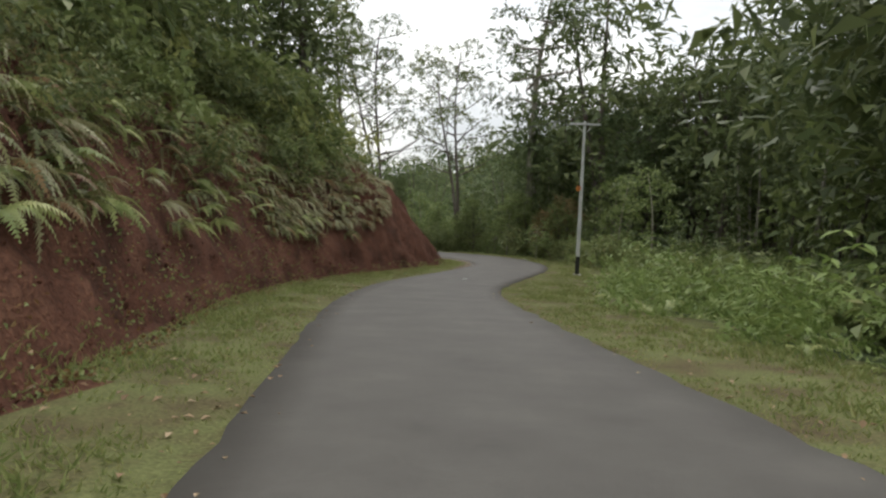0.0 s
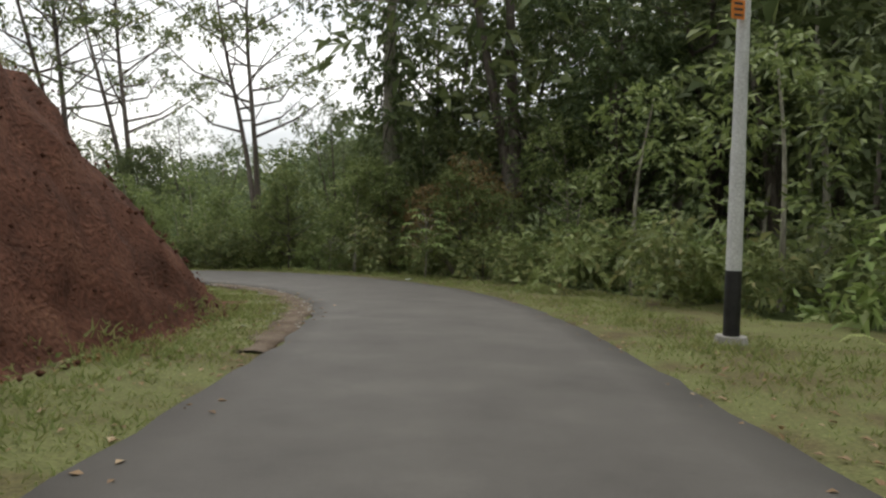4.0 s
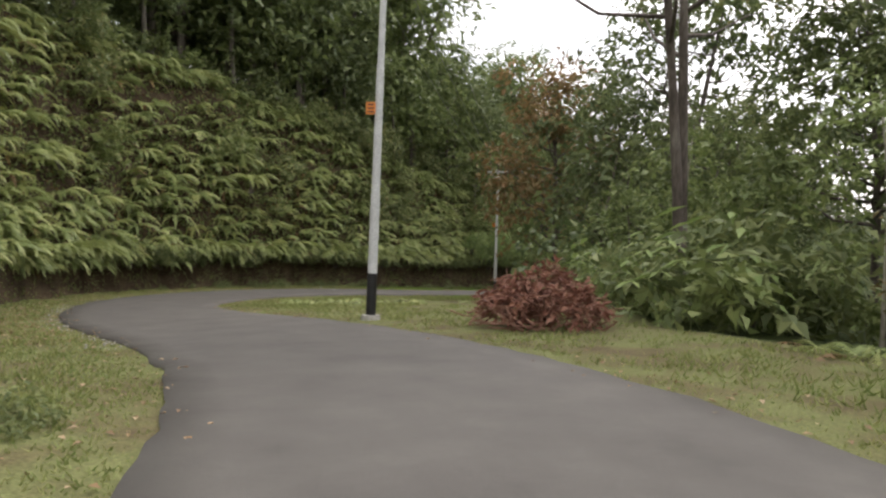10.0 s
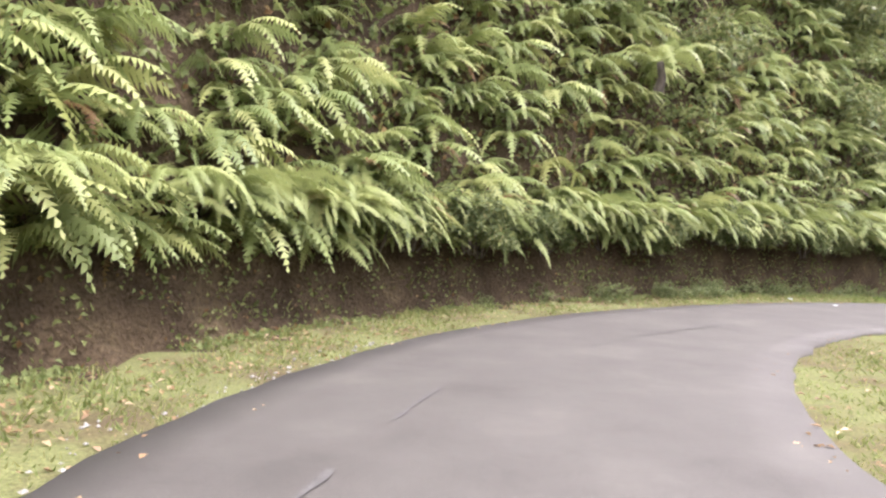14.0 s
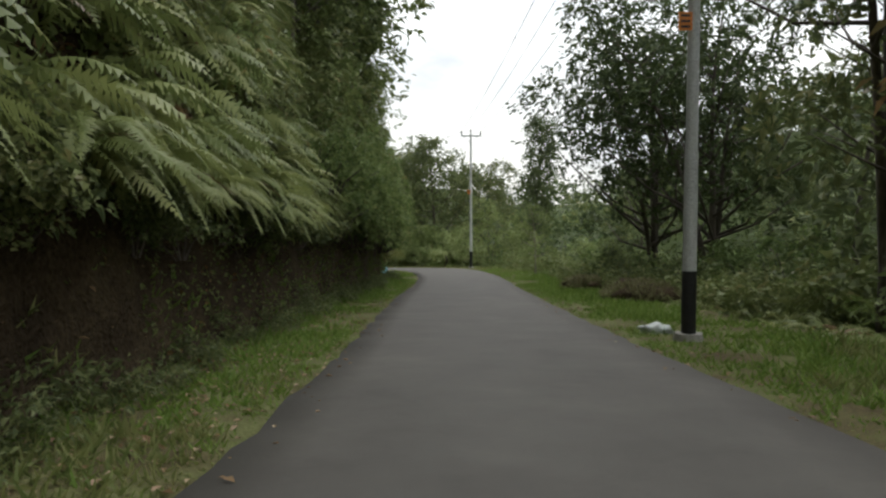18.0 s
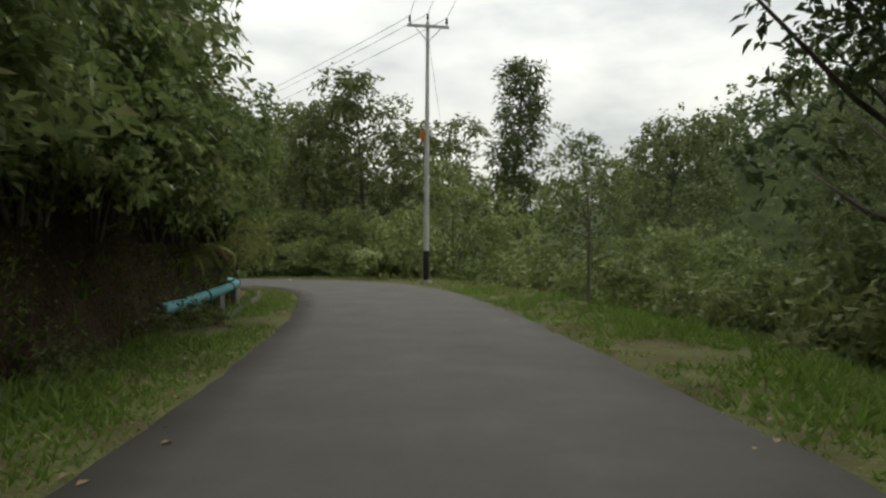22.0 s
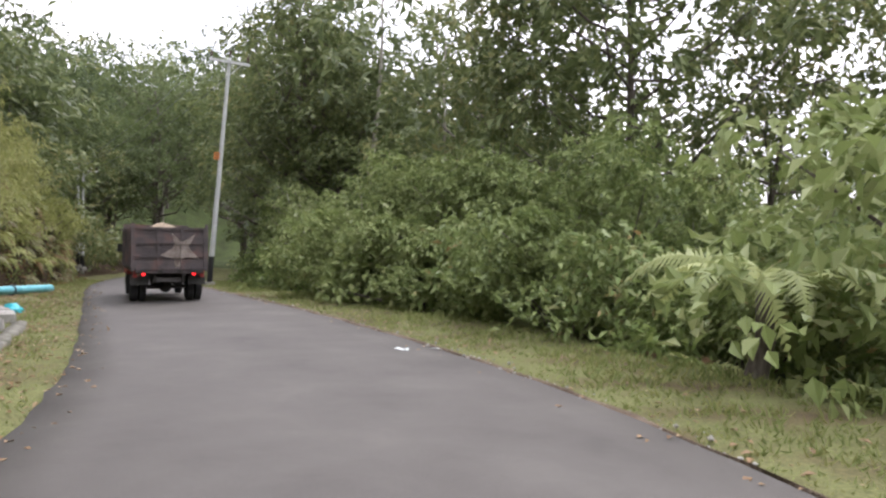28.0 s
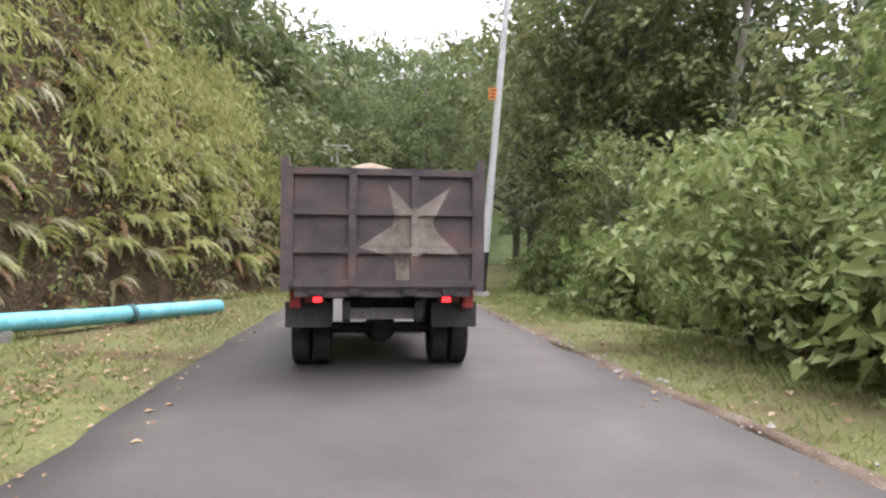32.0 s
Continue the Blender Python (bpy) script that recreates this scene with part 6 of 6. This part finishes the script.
crumpled("plastic_bag", "crumpled white plastic bag lying in the grass", "bag", 140.3, 3.3, (0.34, 0.24, 0.15), WHITE_PLASTIC, seed=3)
crumpled("plastic_bag", "teal plastic bag caught on the drain's edge", "bag", 202.5, -3.7, (0.28, 0.2, 0.14), TEAL, seed=4)


def soil_mound(s, d, size, seed):
    ob = crumpled("soil_mound", "mound of dumped soil grown over with weeds", "mound", s, d, size, BROWN_SOIL, seed=seed)
    r = np.random.default_rng(seed)
    for name, count, leaf, mat in (("weed_cover", 450, 0.14, GREEN_C), ("dry_grass", 1500, 0.2, DRY_FERN)):
        dirs = unit(r.normal(size=(count, 3)))
        dirs[:, 2] = abs(dirs[:, 2])
        L = leaf * r.uniform(0.5, 1.3, count)
        v, f = leaf_quads(dirs * np.array(size) * r.uniform(0.85, 1.1, (count, 1)), dirs + r.normal(size=(count, 3)) * 0.6 + [0, 0, 0.4], r.normal(size=(count, 3)), L, L * 0.3)
        tagged(part(name, mesh_of(name, v, f, mat), None, ob), kind="stuff")


soil_mound(150.4, 5.9, (1.3, 1.1, 0.62), 5)
soil_mound(158.5, 5.6, (1.1, 1.0, 0.5), 6)


def brush_pile():
    r = np.random.default_rng(12)
    ob = thing("brush_pile", "heap of cut brown branches with withered leaves", "brush pile")
    wood = surface("cut_wood", [(0.3, (0.13, 0.06, 0.04)), (0.6, (0.26, 0.14, 0.1)), (0.85, (0.42, 0.31, 0.25))], 3.0)
    for i in range(240):
        a, rr = r.uniform(0, 6.28), 1.7 * np.sqrt(r.uniform())
        c = np.array([np.cos(a) * rr, np.sin(a) * rr * 0.8, r.uniform(0.05, 1.25) * (1 - (rr / 1.9) ** 2) + 0.05])
        w = unit(np.r_[r.normal(size=2), r.normal() * 0.35])
        L = r.uniform(0.35, 1.1)
        v, f = tube([c - w * L / 2, c - w * L / 5 + r.normal(size=3) * 0.05, c + w * L / 5 + r.normal(size=3) * 0.05, c + w * L / 2], np.array([0.024, 0.02, 0.014, 0.006]) * r.uniform(0.3, 1.2), 5)
        part("branch", mesh_of("branch", v, f, wood, True), None, ob)
    v, f = foliage(5, [(0, 0.1, 0.55), (0.75, 0.1, 0.4), (-0.8, 0.1, 0.35), (0.1, 0.2, 1.0), (0, -0.5, 0.3)], [1.1, 0.9, 0.95, 0.5, 0.8], 2400, 0.19, 0.65)
    v[:, 2] = np.maximum(v[:, 2], 0.02)
    part("withered_foliage", mesh_of("withered_foliage", v, f, leafy("reddish_withered_leaves", [(0.0, (0.12, 0.045, 0.03)), (0.6, (0.22, 0.1, 0.065)), (1.0, (0.36, 0.22, 0.15))], 0.2)), None, ob)
    x, y = place(90.6, 5.5)
    ob.matrix_world = Matrix.Translation((x, y, ground_at(x, y)))


brush_pile()


BLOCKS = [(198.5, -3.8), (200.2, -3.7), (201.5, -3.95), (202.8, -4.3)]


def block(s, d, size, turn):
    x, y = place(s, d)
    bm = bmesh.new()
    box(bm, 0, 0, size[2] / 2 - 0.05, *size)
    bmesh.ops.bevel(bm, geom=bm.edges[:], offset=0.03, segments=2)
    for v in bm.verts:
        v.co += Vector((noise.noise(v.co * 4), noise.noise(v.co * 4 + Vector((7, 0, 0))), noise.noise(v.co * 4 + Vector((0, 9, 0))))) * 0.03
    ob = part("concrete_block", bm, CONCRETE)
    ob.matrix_world = Matrix.Translation((x, y, ground_at(x, y))) @ Matrix.Rotation(turn, 4, "Z")
    tagged(ob, "broken pale concrete block beside the drain", "concrete block", "blocks along the drain")


for k, (s, d) in enumerate(BLOCKS):
    block(s, d, (0.3 + 0.05 * (k % 3), 0.5 + 0.1 * (k % 2), 0.24), 0.9 + 0.35 * k)


def scrap(s, d, size, turn):
    """A bent scrap of white packaging."""
    x, y = place(s, d)
    bm = bmesh.new()
    bmesh.ops.create_grid(bm, x_segments=5, y_segments=4, size=0.5, matrix=Matrix.Diagonal((size, size * 0.55, 1, 1)))
    for v in bm.verts:
        v.co.z = 0.02 + 0.03 * noise.noise(Vector((v.co.x * 14 + s, v.co.y * 14, 0)))
    bmesh.ops.solidify(bm, geom=bm.faces[:], thickness=0.004)
    ob = part("paper_scrap", bm, WHITE_PLASTIC)
    ob.matrix_world = Matrix.Translation((x, y, max(ground_at(x, y), float(np.interp(s, line_s, line_z)) + 0.01))) @ Matrix.Rotation(turn, 4, "Z")
    tagged(ob, "small white scrap of litter on the road's edge", "litter", "scraps of litter")


SCRAPS = [(193.6, 1.9, 0.22, 0.4), (193.5, 2.4, 0.15, 1.2), (127.0, -1.5, 0.15, 0.3), (127.3, -3.1, 0.16, 1.0), (32.8, 0.1, 0.18, 0.5), (59.2, 3.5, 0.3, 0.8)]
for s, d, size, turn in SCRAPS:
    scrap(s, d, size, turn)


def gravel():
    """Loose stones on the dirt beside the bend."""
    r = np.random.default_rng(55)
    V, F = [], []
    octa = np.array([(1, 0, 0), (-1, 0, 0), (0, 1, 0), (0, -1, 0), (0, 0, 1), (0, 0, -1)], float)
    faces = [(0, 2, 4), (2, 1, 4), (1, 3, 4), (3, 0, 4), (2, 0, 5), (1, 2, 5), (3, 1, 5), (0, 3, 5)]
    for s0, s1, d0, spread, n in ((44, 63, -1, 0.75, 700), (188, 220, 1, 0.3, 350), (92, 112, -1, 0.5, 300)):
        for k in range(n):
            s = r.uniform(s0, s1)
            w = float(np.interp(s, line_s, line_w)) / 2
            x, y = place(s, d0 * (w + abs(r.normal()) * spread * 0.6))
            z = max(ground_at(x, y), float(np.interp(s, line_s, line_z)) - 0.02)
            size = 0.012 + 0.03 * r.random() ** 3
            F += [tuple(q + 6 * len(V) for q in f) for f in faces]
            V.append(octa * size * r.uniform(0.6, 1.3, (6, 1)) * [1, 1, 0.7] + [x, y, z + size * 0.4])
    me = mesh_of("gravel", np.concatenate(V).tolist(), F, CONCRETE)
    tagged(new("gravel", me), "loose pale stones along the road's edges", "gravel", kind="stuff")


gravel()
